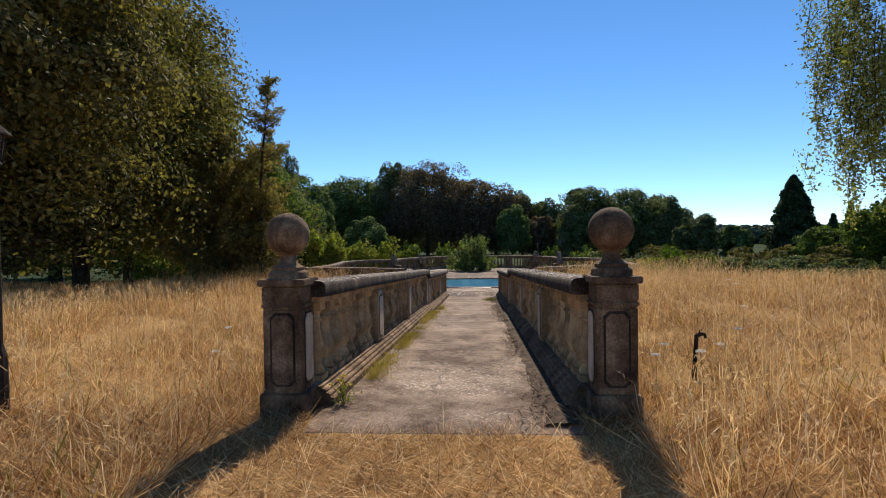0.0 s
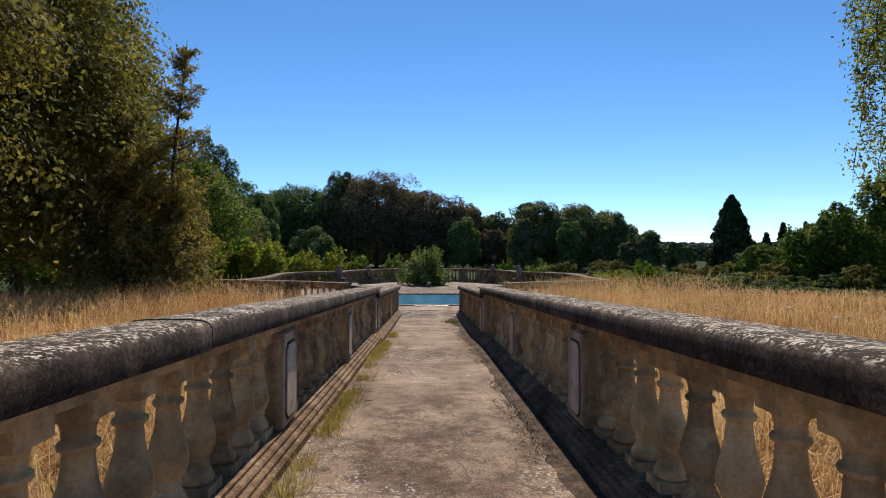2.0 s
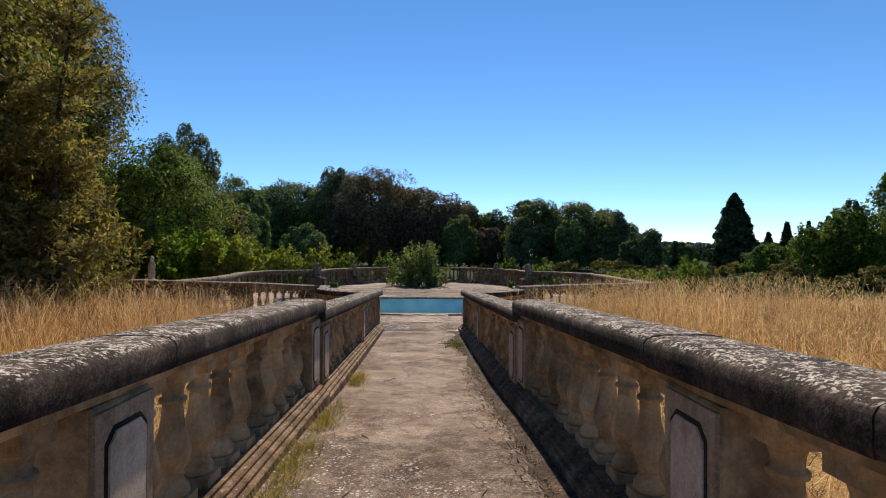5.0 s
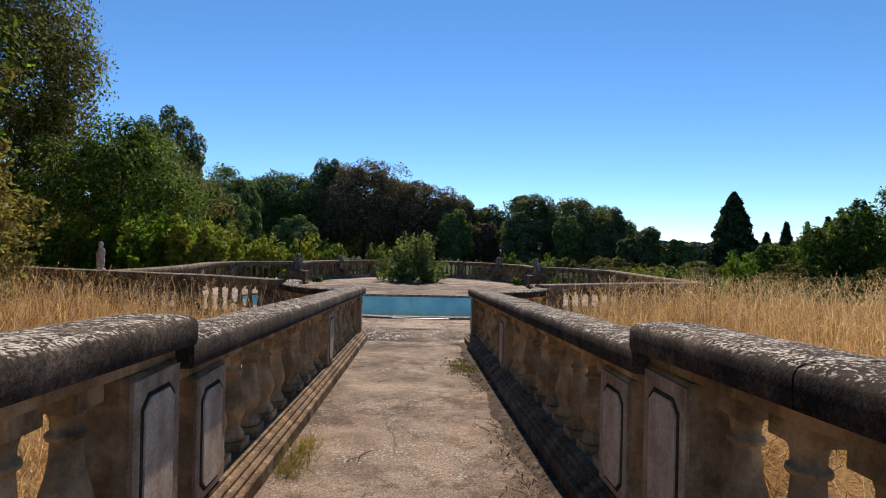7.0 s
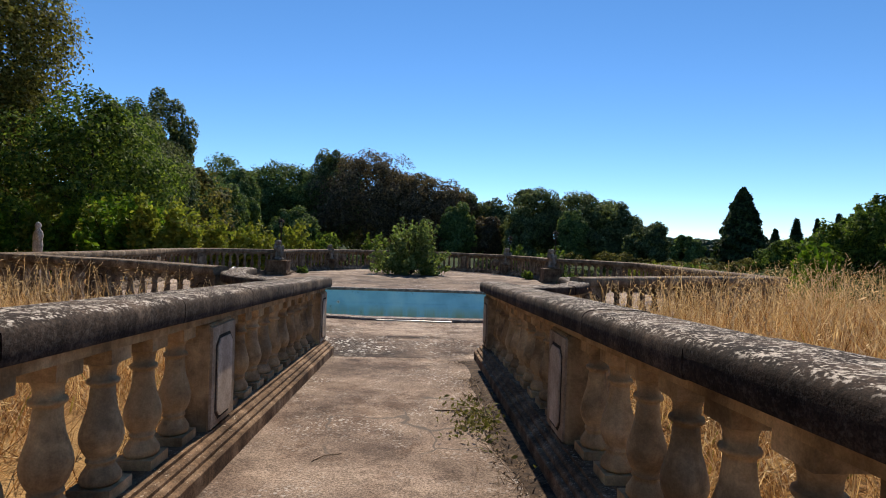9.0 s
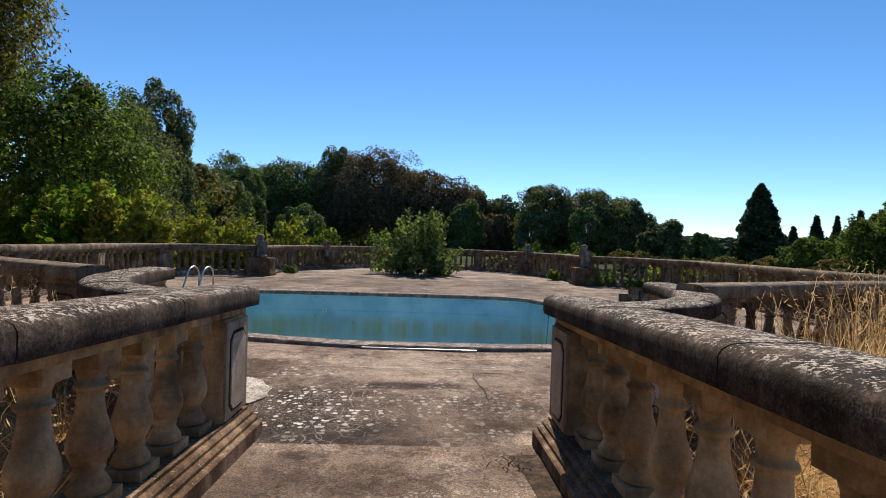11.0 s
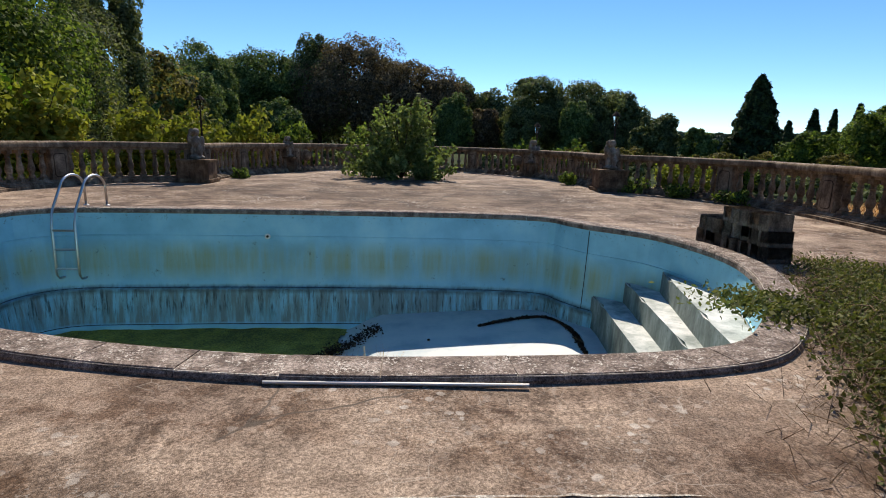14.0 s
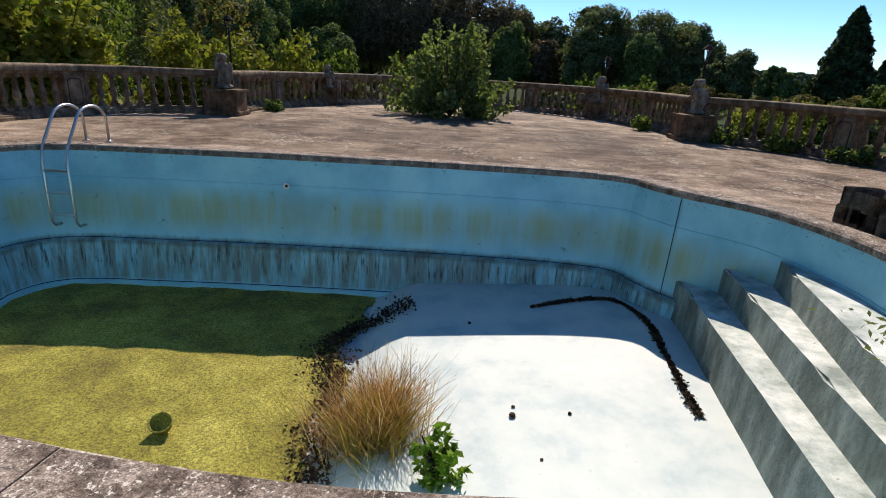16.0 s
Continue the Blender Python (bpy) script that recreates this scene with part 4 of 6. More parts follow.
CHERUB = [(0, 0, 0.06, 0.19, 0.17, 0.07), (0.07, -0.03, 0.22, 0.075, 0.10, 0.16), (-0.07, 0.0, 0.20, 0.075, 0.09, 0.15), (0, 0, 0.42, 0.13, 0.11, 0.17), (0.14, -0.03, 0.45, 0.055, 0.07, 0.13),
          (-0.15, 0.0, 0.50, 0.05, 0.06, 0.13), (0, -0.01, 0.66, 0.095, 0.10, 0.10), (-0.10, 0.02, 0.66, 0.06, 0.06, 0.09), (0.12, 0.02, 0.30, 0.08, 0.10, 0.12)]
for (x, y), turn in ((L1, 20), (R2, -15)):
    ped = thing("pedestal", (x, y - 0.25, 0), "dark weathered stone pedestal at the terrace edge", "pedestal", "statue pedestals")
    from_bm("plinth", box_bm(-0.48, 0.48, -0.40, 0.40, 0, 0.10, 0.015), M_PILLAR, ped)
    die = from_bm("die", box_bm(-0.42, 0.42, -0.34, 0.34, 0.10, 0.56, 0.01), M_PILLAR, ped)
    vs, fs = octagon(0.26, 0.17, 0.50, 0.04, 0.012)
    add("panel", [(a, -0.34 - b, c) for a, b, c in vs], fs, M_PILLAR, die)
    from_bm("cap", box_bm(-0.46, 0.46, -0.38, 0.38, 0.56, 0.63, 0.015), M_PILLAR, ped)
    blob([(a * 1.15, b * 1.15, c * 1.15, d * 1.15, e * 1.15, f * 1.15) for a, b, c, d, e, f in CHERUB], M_STATUE, "statue", "weathered stone cherub statue on a pedestal", "statue", (x, y - 0.25, 0.62), turn, "cherub statues")
for (x, y), turn in ((L2, 0), (R1, 10)):
    ped = thing("pedestal", (x, y - 0.15, 0), "narrow carved stone pedestal at the terrace edge", "pedestal", "corner pedestals")
    from_bm("die", box_bm(-0.25, 0.25, -0.25, 0.25, 0, 0.50, 0.015), M_PILLAR, ped)
    from_bm("cap", box_bm(-0.29, 0.29, -0.29, 0.29, 0.50, 0.56, 0.012), M_PILLAR, ped)
    k = 1.05 if x < 0 else 1.2
    blob([(a * k, b * k, c * k, d * k, e * k, f * k) for a, b, c, d, e, f in CHERUB], M_STATUE, "statue", "small weathered stone figure above the far balustrade", "statue", (x, y - 0.15, 0.55), turn, "corner statues")
    for sx in (-1, 1):
        vs, fs = lathe([(0.20, 0), (0.21, 0.04), (0.19, 0.07), (0.14, 0.075), (0.12, 0.10), (0.03, 0.11)], 20)
        md = add("medallion", [(a, -c, b) for a, b, c in vs], fs, M_TERRACE)
        md.matrix_basis = pose(x + sx * 0.62, y - 0.16 + abs(sx) * (0.22 if sx * x < 0 else -0.42), 0.64, 0, 0, 0)
        tagged(md, "round carved stone medallion on the balustrade", "medallion", "medallions")
zb = ground_z(-12.3, 29.4)
ped = thing("pedestal", (-12.3, 29.4, zb - 0.05), "plain stone pedestal in the grass", "pedestal")
from_bm("die", box_bm(-0.22, 0.22, -0.22, 0.22, 0, 0.75 - zb, 0.02), M_STATUE_PALE, ped)
blob([(0, 0, 0.05, 0.2, 0.2, 0.06), (0, 0, 0.35, 0.17, 0.15, 0.36), (0.02, 0, 0.70, 0.16, 0.13, 0.24), (0.12, -0.03, 0.62, 0.07, 0.09, 0.2), (-0.14, 0, 0.6, 0.06, 0.07, 0.22), (0, 0, 1.02, 0.09, 0.10, 0.13), (0, 0, 0.9, 0.07, 0.07, 0.1)],
     M_STATUE_PALE, "statue", "pale draped stone figure standing by the shrubs", "statue", (-12.3, 29.4, 0.69), -20)

# ---------------------------------------------------------------- vegetation


def crown_points(rng, centre, radii, lumps, per, low=-0.9, big=1.0, full=0.0):
    """Leaf places and outward directions on many overlapping lumps that fill an ellipsoid unevenly. big: lump size; full: how far the lower half stays wide."""
    d = rng.normal(size=(lumps * 3, 3))
    d /= np.linalg.norm(d, axis=1, keepdims=True)
    d = d[d[:, 2] > low][:lumps]
    r = rng.uniform(0.35, 0.98, (len(d), 1)) ** 0.55
    lump_c = d * r
    size = rng.uniform(0.13, 0.36, len(d)) * big
    e = rng.normal(size=(len(d), per, 3))
    e[:, :, 2] = np.abs(e[:, :, 2]) * np.where(rng.uniform(0, 1, (len(d), per)) < 0.72, 1, -1)
    e /= np.linalg.norm(e, axis=2, keepdims=True)
    p = lump_c[:, None] + e * (size[:, None, None] * rng.uniform(0.6, 1.06, (len(d), per, 1))) * np.array((1, 1, 0.8))
    p = p.reshape(-1, 3)
    if full:
        under = np.minimum(p[:, 2], 0)
        p[:, :2] *= (1 - np.minimum(under ** 2, 0.9))[:, None] ** (-0.5 * full)
    nrm = (e * 0.8 + d[:, None] * 0.5).reshape(-1, 3)
    return p * np.array(radii) + np.array(centre), nrm


def limbs(x, y, z0, h, r, rng, reach, mat, parent, lean=0.0):
    pts = [(x + lean * t * h * 0.1 + rng.normal() * 0.02 * h * t, y + rng.normal() * 0.02 * h * t, z0 - 0.2 + h * t) for t in np.linspace(0, 1, 7)]
    vs, fs = tube(pts, [r * (1.25 - t * 1.15) for t in np.linspace(0, 1, 7)], 8)
    for k in range(9):
        t = rng.uniform(0.3, 0.85)
        a = rng.uniform(0, 2 * math.pi)
        i = int(t * 6)
        b = Vector(pts[i])
        L = reach * (1.1 - t * 0.6)
        e = b + Vector((math.cos(a) * L, math.sin(a) * L, L * 0.55))
        mid = (b + e) / 2 + Vector((0, 0, -0.06 * L))
        v2, f2 = tube([b, mid, e], [r * 0.42 * (1 - t * 0.5), r * 0.25, r * 0.06], 5)
        o = len(vs)
        vs += v2
        fs += [tuple(q + o for q in f) for f in f2]
    return add("trunk", vs, fs, mat, parent)


def tree(name, x, y, h, r, mat, label, lumps=90, per=110, leaf=0.28, skirt=0.12, seed=1, group="", category="tree", aspect=1.5, bark=None, big=1.0, full=0.0):
    rng = np.random.default_rng(seed)
    z0 = ground_z(x, y)
    own = thing(name, (0, 0, 0), label, category, group)
    limbs(x, y, z0, h * 0.85, max(0.05, h * 0.018), rng, r * 0.75, bark or M_BARK, own)
    c = z0 + h * (skirt + 1) / 2
    p, nrm = crown_points(rng, (x, y, c), (r, r, h * (1 - skirt) / 2), lumps, per, big=big, full=full)
    cards("crown", p, leaf, mat, own, 0.3, aspect, seed, nrm)
    return own


def conifer(name, x, y, h, r, mat, label, n=9000, leaf=0.35, seed=1, group="", power=0.85, skirt=0.03, z0=None):
    rng = np.random.default_rng(seed)
    z0 = ground_z(x, y) if z0 is None else z0
    own = thing(name, (0, 0, 0), label, "tree", group)
    vs, fs = tube([(x, y, z0 - 0.2), (x, y, z0 + h * 0.5), (x, y, z0 + h * 0.97)], [h * 0.009, h * 0.003, 0.006], 7)
    add("trunk", vs, fs, M_BARK, own)
    t = rng.uniform(0, 1, n) ** 1.35
    ang = rng.uniform(0, 2 * math.pi, n)
    lobes = 1 + 0.16 * np.sin(ang * 5 + t * 40) + 0.12 * np.sin(ang * 3 - t * 23)
    rad = r * ((1 - t) ** power) * np.minimum(1, 0.72 + 2.5 * t) * lobes * rng.uniform(0.45, 1.06, n) ** 0.45
    z = z0 + h * (skirt + (1 - skirt) * t) - rad * 0.22
    p = np.stack([x + rad * np.cos(ang), y + rad * np.sin(ang), z], 1)
    nrm = np.stack([np.cos(ang), np.sin(ang), 0.4 + 0 * ang], 1)
    cards("crown", p, leaf, mat, own, 0.1, 2.0, seed, nrm)
    return own


def shrub(name, x, y, z0, h, r, mat, label, n=40, per=60, leaf=0.12, seed=1, group="", category="shrub", stems=7, loose=0.13):
    rng = np.random.default_rng(seed)
    own = thing(name, (0, 0, 0), label, category, group)
    vs, fs = [], []
    for k in range(stems):
        a = rng.uniform(0, 2 * math.pi)
        e = Vector((x + math.cos(a) * r * 0.6, y + math.sin(a) * r * 0.6, z0 + h * rng.uniform(0.6, 0.95)))
        v2, f2 = tube([(x, y, z0 - 0.05), (Vector((x, y, z0)) + e) / 2 + Vector((0, 0, h * 0.08)), e], [0.03, 0.02, 0.006], 5)
        o = len(vs)
        vs += v2
        fs += [tuple(q + o for q in f) for f in f2]
    add("stems", vs, fs, M_BARK, own)
    pts = []
    for k in range(n):
        a, up = rng.uniform(0, 2 * math.pi), rng.uniform(0.02, 1.0) ** 0.8
        out = r * math.sqrt(max(0.05, 1 - (up * 0.92) ** 2)) * rng.uniform(0.55, 1.12)
        end = np.array((x + math.cos(a) * out, y + math.sin(a) * out, z0 + h * up * rng.uniform(0.75, 1.12)))
        base = np.array((x, y, z0)) + (end - np.array((x, y, z0))) * np.array((0.35, 0.35, 0.1))
        s = rng.uniform(0.15, 1, per)[:, None] ** 0.8
        pts.append(base * (1 - s) + end * s + rng.normal(0, 1, (per, 3)) * (loose * r * (1.15 - s * 0.75)))
    p = np.concatenate(pts)
    p = p[p[:, 2] > z0 - 0.02]
    cards("foliage", p, leaf, mat, own, 0.3, 1.7, seed)
    return own


# trees near the field
LEFT_LABEL = "tall broadleaf tree with dense dark drooping foliage"
tree("lime_tree", -16.5, 17.5, 15.5, 6.3, M_TREE_LIME, LEFT_LABEL, 230, 560, 0.12, 0.0, 3, "field trees", full=0.6)
tree("lime_tree", -12.8, 8.0, 13.0, 4.9, M_TREE_DARK, LEFT_LABEL, 210, 640, 0.10, 0.02, 4, "field trees", full=0.6)
tree("maple_tree", -20.5, 26.5, 14.0, 5.0, M_TREE_MID, "broadleaf tree with mixed green foliage", 140, 420, 0.14, 0.02, 5, "field trees", full=0.7)
tree("maple_tree", -16.5, 11.5, 10.5, 4.2, M_COPPER, "dark copper-leaved tree among the limes", 120, 380, 0.11, 0.0, 8, "field trees")


def larch(x, y, h, r, label, boughs, needles, seed, bare=0.0, mat=None):
    """A young larch: a thin leader, rising boughs of uneven length and short feathery sprays along them."""
    g = np.random.default_rng(seed)
    z0 = ground_z(x, y)
    own = thing("larch_tree", (0, 0, 0), label, "tree", "larches")
    lean = g.normal(0, 0.03, 2) * h
    spine = [(x + lean[0] * t * t + 0.05 * math.sin(t * 9), y + lean[1] * t * t, z0 - 0.1 + h * t) for t in np.linspace(0, 1, 9)]
    vs, fs = tube(spine, [0.10 * (1 - t) + 0.008 for t in np.linspace(0, 1, 9)], 7)
    pts = []
    for k in range(boughs):
        t = g.uniform(0.02, 0.97)
        a = g.uniform(0, 2 * math.pi)
        base = np.array(spine[0]) * (1 - t) + np.array(spine[-1]) * t
        L = r * (1 - t) ** 0.7 * g.uniform(0.35, 1.15) + 0.15
        rise = L * g.uniform(0.25, 0.75)
        end = base + np.array((math.cos(a) * L, math.sin(a) * L, rise))
        v2, f2 = tube([base, (base + end) / 2 - np.array((0, 0, 0.08 * L)), end], [0.018, 0.011, 0.004], 4)
        o = len(vs)
        vs += v2
        fs += [tuple(q + o for q in f) for f in f2]
        n = int(needles * (L / r + 0.25) * (1 - bare * t))
        u = g.uniform(0.12, 1.05, n)[:, None]
        curve = base * (1 - u) + end * u - np.array((0, 0, 0.32 * L)) * u * (1 - u)
        spread = (0.05 + 0.10 * np.sin(u * 3.1) * L)
        pts.append(curve + g.normal(0, 1, (n, 3)) * spread * np.array((1, 1, 0.7)))
    add("trunk", vs, fs, M_BARK, own)
    cards("crown", np.concatenate(pts), 0.055, mat or M_LARCH, own, 0.0, 2.6, seed)


larch(-10.0, 17.2, 6.6, 2.8, "bushy larch with rusty green feathery needles", 170, 330, 7)
larch(-11.6, 18.4, 5.6, 2.4, "bushy larch with rusty green feathery needles", 120, 300, 17)
larch(-8.9, 17.9, 4.6, 1.75, "low larch with yellow-green sprays above the grass", 100, 280, 18)
larch(-8.4, 16.9, 9.1, 1.5, "young feathery larch with a thin bare leader", 110, 190, 6, 0.55)


def birch(x, y, h, r, seed):
    """Weeping birch: a pale trunk, arching limbs and hanging strands of small leaves."""
    g = np.random.default_rng(seed)
    z0 = ground_z(x, y)
    own = thing("birch_tree", (0, 0, 0), "weeping birch with hanging strands of small leaves", "tree")
    limbs(x, y, z0, h * 0.9, 0.16, g, r * 0.8, M_STATUE_PALE, own)
    pts, vs, fs = [], [], []
    for k in range(360):
        a, q, t = g.uniform(0, 2 * math.pi), r * g.uniform(0.15, 1.0) ** 0.6, g.uniform(0.05, 1.0)
        top = Vector((x + q * math.cos(a), y + q * math.sin(a), z0 + h * (0.30 + 0.70 * t * (1 - 0.35 * (q / r) ** 2))))
        L = g.uniform(0.5, 1.9)
        end = top + Vector((g.normal() * 0.15, g.normal() * 0.15, -L))
        v2, f2 = tube([top, (top + end) / 2 + Vector((math.cos(a), math.sin(a), 0)) * 0.12, end], [0.012, 0.007, 0.003], 3)
        o = len(vs)
        vs += v2
        fs += [tuple(i + o for i in f) for f in f2]
        n = int(L * 150)
        s = g.uniform(0, 1, n)[:, None]
        pts.append(np.array(top) * (1 - s) + np.array(end) * s + g.normal(0, 0.15, (n, 3)) * (1.2 - 0.7 * s))
    add("branchwork", vs, fs, M_BARK, own)
    cards("crown", np.concatenate(pts), 0.05, M_BIRCH, own, 0.0, 1.6, seed)


birch(10.4, 7.6, 9.6, 2.6, 9)
tree("lime_tree", -31.5, 47.0, 27.0, 7.2, M_TREE_LIME, "very tall broadleaf tree at the edge of the park", 200, 520, 0.18, 0.0, 11, "field trees", full=0.6)
tree("ash_tree", -33.4, 81.4, 21.8, 4.7, M_OAK, "tall dark tree with an open clumped crown", 75, 760, 0.24, 0.05, 13, "", big=0.85)
tree("lime_tree", -33.0, 36.0, 22.0, 6.8, M_TREE_MID, "very tall broadleaf tree at the edge of the park", 200, 480, 0.18, 0.0, 12, "field trees", full=0.6)

# shrubs behind the left terrace
rng = np.random.default_rng(40)
for k in range(12):
    x = -26 + k * 1.35 + rng.uniform(-0.4, 0.4)
    y = 37 + 4.5 * math.sin(k * 0.35) + rng.uniform(-1, 1) + max(0, x + 14) * 0.9
    z = ground_z(x, y)
    shrub("laurel_shrub", x, y, z, 3.4 - z + rng.uniform(-0.5, 0.5), 1.9, (M_SHRUB, M_SHRUB, M_SHRUB2)[k % 3], "bright green leafy shrub behind the balustrade", 50, 130, 0.16, 50 + k, "shrub row")
# distant park trees: place, top height, radius, kind
WOODS = [(-19.9, 44.5, 9.5, 4.3, "M"), (-23.9, 53.9, 11.7, 3.7, "M"), (-26.5, 61.7, 11.8, 4.4, "D"), (-75.2, 193.7, 24.7, 12.2, "F"), (-69.4, 213.1, 29.8, 13.1, "F"),
         (-58.9, 224.9, 30.6, 12.5, "F"), (-45.6, 228.1, 29.1, 11.4, "F"), (-33.9, 222.4, 35.4, 9.9, "D"), (-20.6, 216.0, 36.0, 15.8, "C"), (-4.9, 217.1, 30.1, 12.6, "C"), (7.7, 216.9, 24.8, 10.6, "C"),
         (18.6, 221.1, 22.1, 7.5, "D"), (28.7, 223.2, 19.1, 7.7, "D"), (41.6, 204.6, 22.6, 9.8, "D"), (58.1, 203.5, 21.5, 12.3, "D"), (70.6, 204.3, 18.1, 8.5, "D"), (72.0, 177.9, 10.3, 5.6, "D")]
WOODS += [(-57.3, 183.5, 21.8, 5.6, "F"), (-58.7, 165.9, 17.4, 8.1, "F"), (-36.9, 170.5, 10.3, 6.0, "F"), (12.9, 196.0, 15.7, 5.0, "F"), (50.1, 186.8, 13.7, 4.2, "F"),
          (34.3, 190.3, 14.1, 5.2, "D"), (24.0, 205.0, 12.0, 4.6, "C"), (80.0, 168.0, 6.6, 4.0, "F")]
KIND = {"M": (M_TREE_MID, "maple_tree", "green broadleaf tree at the park edge"), "D": (M_OAK, "oak_tree", "dark green broadleaf tree in the distant park"),
        "F": (M_FAR, "beech_tree", "dense green woodland tree on the far slope"), "C": (M_COPPER, "copper_beech", "large purple-brown copper beech in the distance")}
for i, (x, y, top, r, k) in enumerate(WOODS):
    mat, nm, lab = KIND[k]
    z0 = ground_z(x, y)
    dist = math.hypot(x, y - 18)
    tree(nm, x, y, top - z0, r * 1.12, mat, lab, int(60 + r * 5), 330 if dist > 60 else 420, min(0.55, max(0.16, dist * 0.0026)), 0.0, 100 + i, "park trees " + k, big=1.05, full=0.9 if dist > 60 else 0.5)
for i, (x, y, top, r) in enumerate(((137.8, 213.7, 11.4, 5.0), (124.6, 183.8, 13.6, 4.0), (148.5, 205.9, 15.4, 3.0), (143.5, 189.3, 16.3, 4.0))):
    conifer("spruce_tree", x, y, top - ground_z(x, y), r, M_CONIFER, "dark spruce on the distant slope", 3500, 0.8, 200 + i, "distant spruces")
conifer("sequoia_tree", 107.5, 186.0, 27.5, 8.4, M_CONIFER, "tall dark cone-shaped sequoia standing alone", 16000, 0.8, 210, "", 0.62, 0.05, -4.0)

# woods that cannot be counted: rows of crowns on the far slopes and hills
rng = np.random.default_rng(77)


def woods(name, label, items, mat, leaf, per_lump, lumps, seed):
    pts, nrms = [], []
    r2 = np.random.default_rng(seed)
    for x, y, top, r in items:
        z0 = ground_z(x, y)
        p, nm = crown_points(r2, (x, y, (z0 + top) / 2), (r, r, (top - z0) / 2), lumps, per_lump)
        pts.append(p)
        nrms.append(nm)
    tagged(cards(name, np.concatenate(pts), leaf, mat, None, 0.3, 1.4, seed, np.concatenate(nrms)), label, "woods", kind="stuff")


back = [(x, 255 + rng.uniform(-6, 25), 21 - max(0, x + 30) * 0.10 + rng.uniform(-2, 2), rng.uniform(7, 12)) for x in np.arange(-220, 100, 7.0)]
woods("woodland", "dense woodland on the slope behind the park", back, M_FAR, 1.0, 75, 55, 301)
under = [(x, 70 + rng.uniform(-8, 30), rng.uniform(-1.8, 0.4) - max(0, x - 20) * 0.02, rng.uniform(2.0, 3.6)) for x in np.arange(-48, 70, 2.6)]
woods("understorey", "low mixed shrubs below the terrace", under, M_OAK, 0.30, 70, 30, 302)
slope = [(72 + rng.uniform(0, 70), 55 + rng.uniform(0, 80), 0, rng.uniform(2.5, 5.0)) for k in range(110)]
slope = [(x, y, -0.4 + (math.degrees(math.atan2(x, y - 12)) - 32.5) * 1.35 + rng.uniform(-1, 1.5), r) for x, y, z, r in slope]
woods("woodland", "mixed woodland on the slope beyond the field", slope, M_TREE_MID, 0.36, 90, 45, 303)
reeds = [(34 + 1.9 * k + rng.uniform(-2, 2), 84 + rng.uniform(0, 60), rng.uniform(-1.2, 1.3) + max(0, k - 28) * 0.05, rng.uniform(1.6, 3.4)) for k in range(52)]
woods("understorey", "olive bushes and reeds at the foot of the wooded slope", reeds, M_TREE_DARK, 0.30, 60, 30, 306)
left = [(-36 - rng.uniform(0, 30), 20 + k * 4.2, rng.uniform(9, 14), rng.uniform(4, 6)) for k in range(24)]
woods("woodland", "dark wall of trees along the field", left, M_TREE_DARK, 0.5, 60, 50, 304)
hill = [(rng.uniform(60, 700), rng.uniform(330, 900), 0, rng.uniform(10, 16)) for k in range(420)]
hill = [(x, y, ground_z(x, y) + rng.uniform(8, 12), r) for x, y, _, r in hill]
woods("hill_forest", "hazy forest on the far hills", hill, M_FARHILL, 2.6, 30, 30, 305)

# bamboo-like clumps and small shrubs beyond the balustrade
for i, (x, y, top, r, mat) in enumerate(((-11.0, 49.0, 2.6, 2.2, M_SHRUB2), (-8.6, 50.5, 2.9, 1.9, M_SHRUB2), (-6.6, 51.0, 2.2, 1.5, M_TREE_MID), (-13.5, 47.5, 3.0, 2.2, M_SHRUB2), (-3.6, 56.0, 2.3, 1.5, M_TREE_MID),
                                         (13.0, 62.0, 1.6, 1.8, M_TREE_MID), (9.0, 60.0, 1.8, 1.6, M_TREE_MID), (24.0, 62.0, 0.8, 2.4, M_SHRUB2), (29.0, 66.0, 0.6, 2.2, M_TREE_MID), (20.0, 58.0, 0.6, 2.0, M_SHRUB2))):
    z = ground_z(x, y)
    shrub("park_shrub", x, y, z, top - z, r, mat, "feathery green shrub beyond the terrace", 60, 60, 0.2, 400 + i, "park shrubs")
shrub("terrace_shrub", -0.1, 38.2, 0.0, 2.7, 2.15, M_BUSH, "self-sown leafy bush growing out of the terrace", 85, 110, 0.10, 451, "", "bush", 18, 0.055)
shrub("young_maple", 10.3, 24.3, ground_z(10.3, 24.3), 2.1, 0.85, M_SHRUB, "bright young sapling in the dry grass", 50, 40, 0.11, 452, "", "sapling", 5)
for i, (x, y, r, h) in enumerate(((-5.1, 36.2, 0.35, 0.35), (5.5, 36.6, 0.4, 0.45), (6.8, 34.2, 0.5, 0.5), (7.6, 33.0, 0.6, 0.4), (8.2, 31.6, 0.6, 0.35))):
    shrub("terrace_weed", x, y, 0.0, h, r, M_TREE_MID, "low weeds at the foot of the balustrade", 30, 26, 0.05, 460 + i, "terrace weeds", "weed", 4)

# ---------------------------------------------------------------- grass


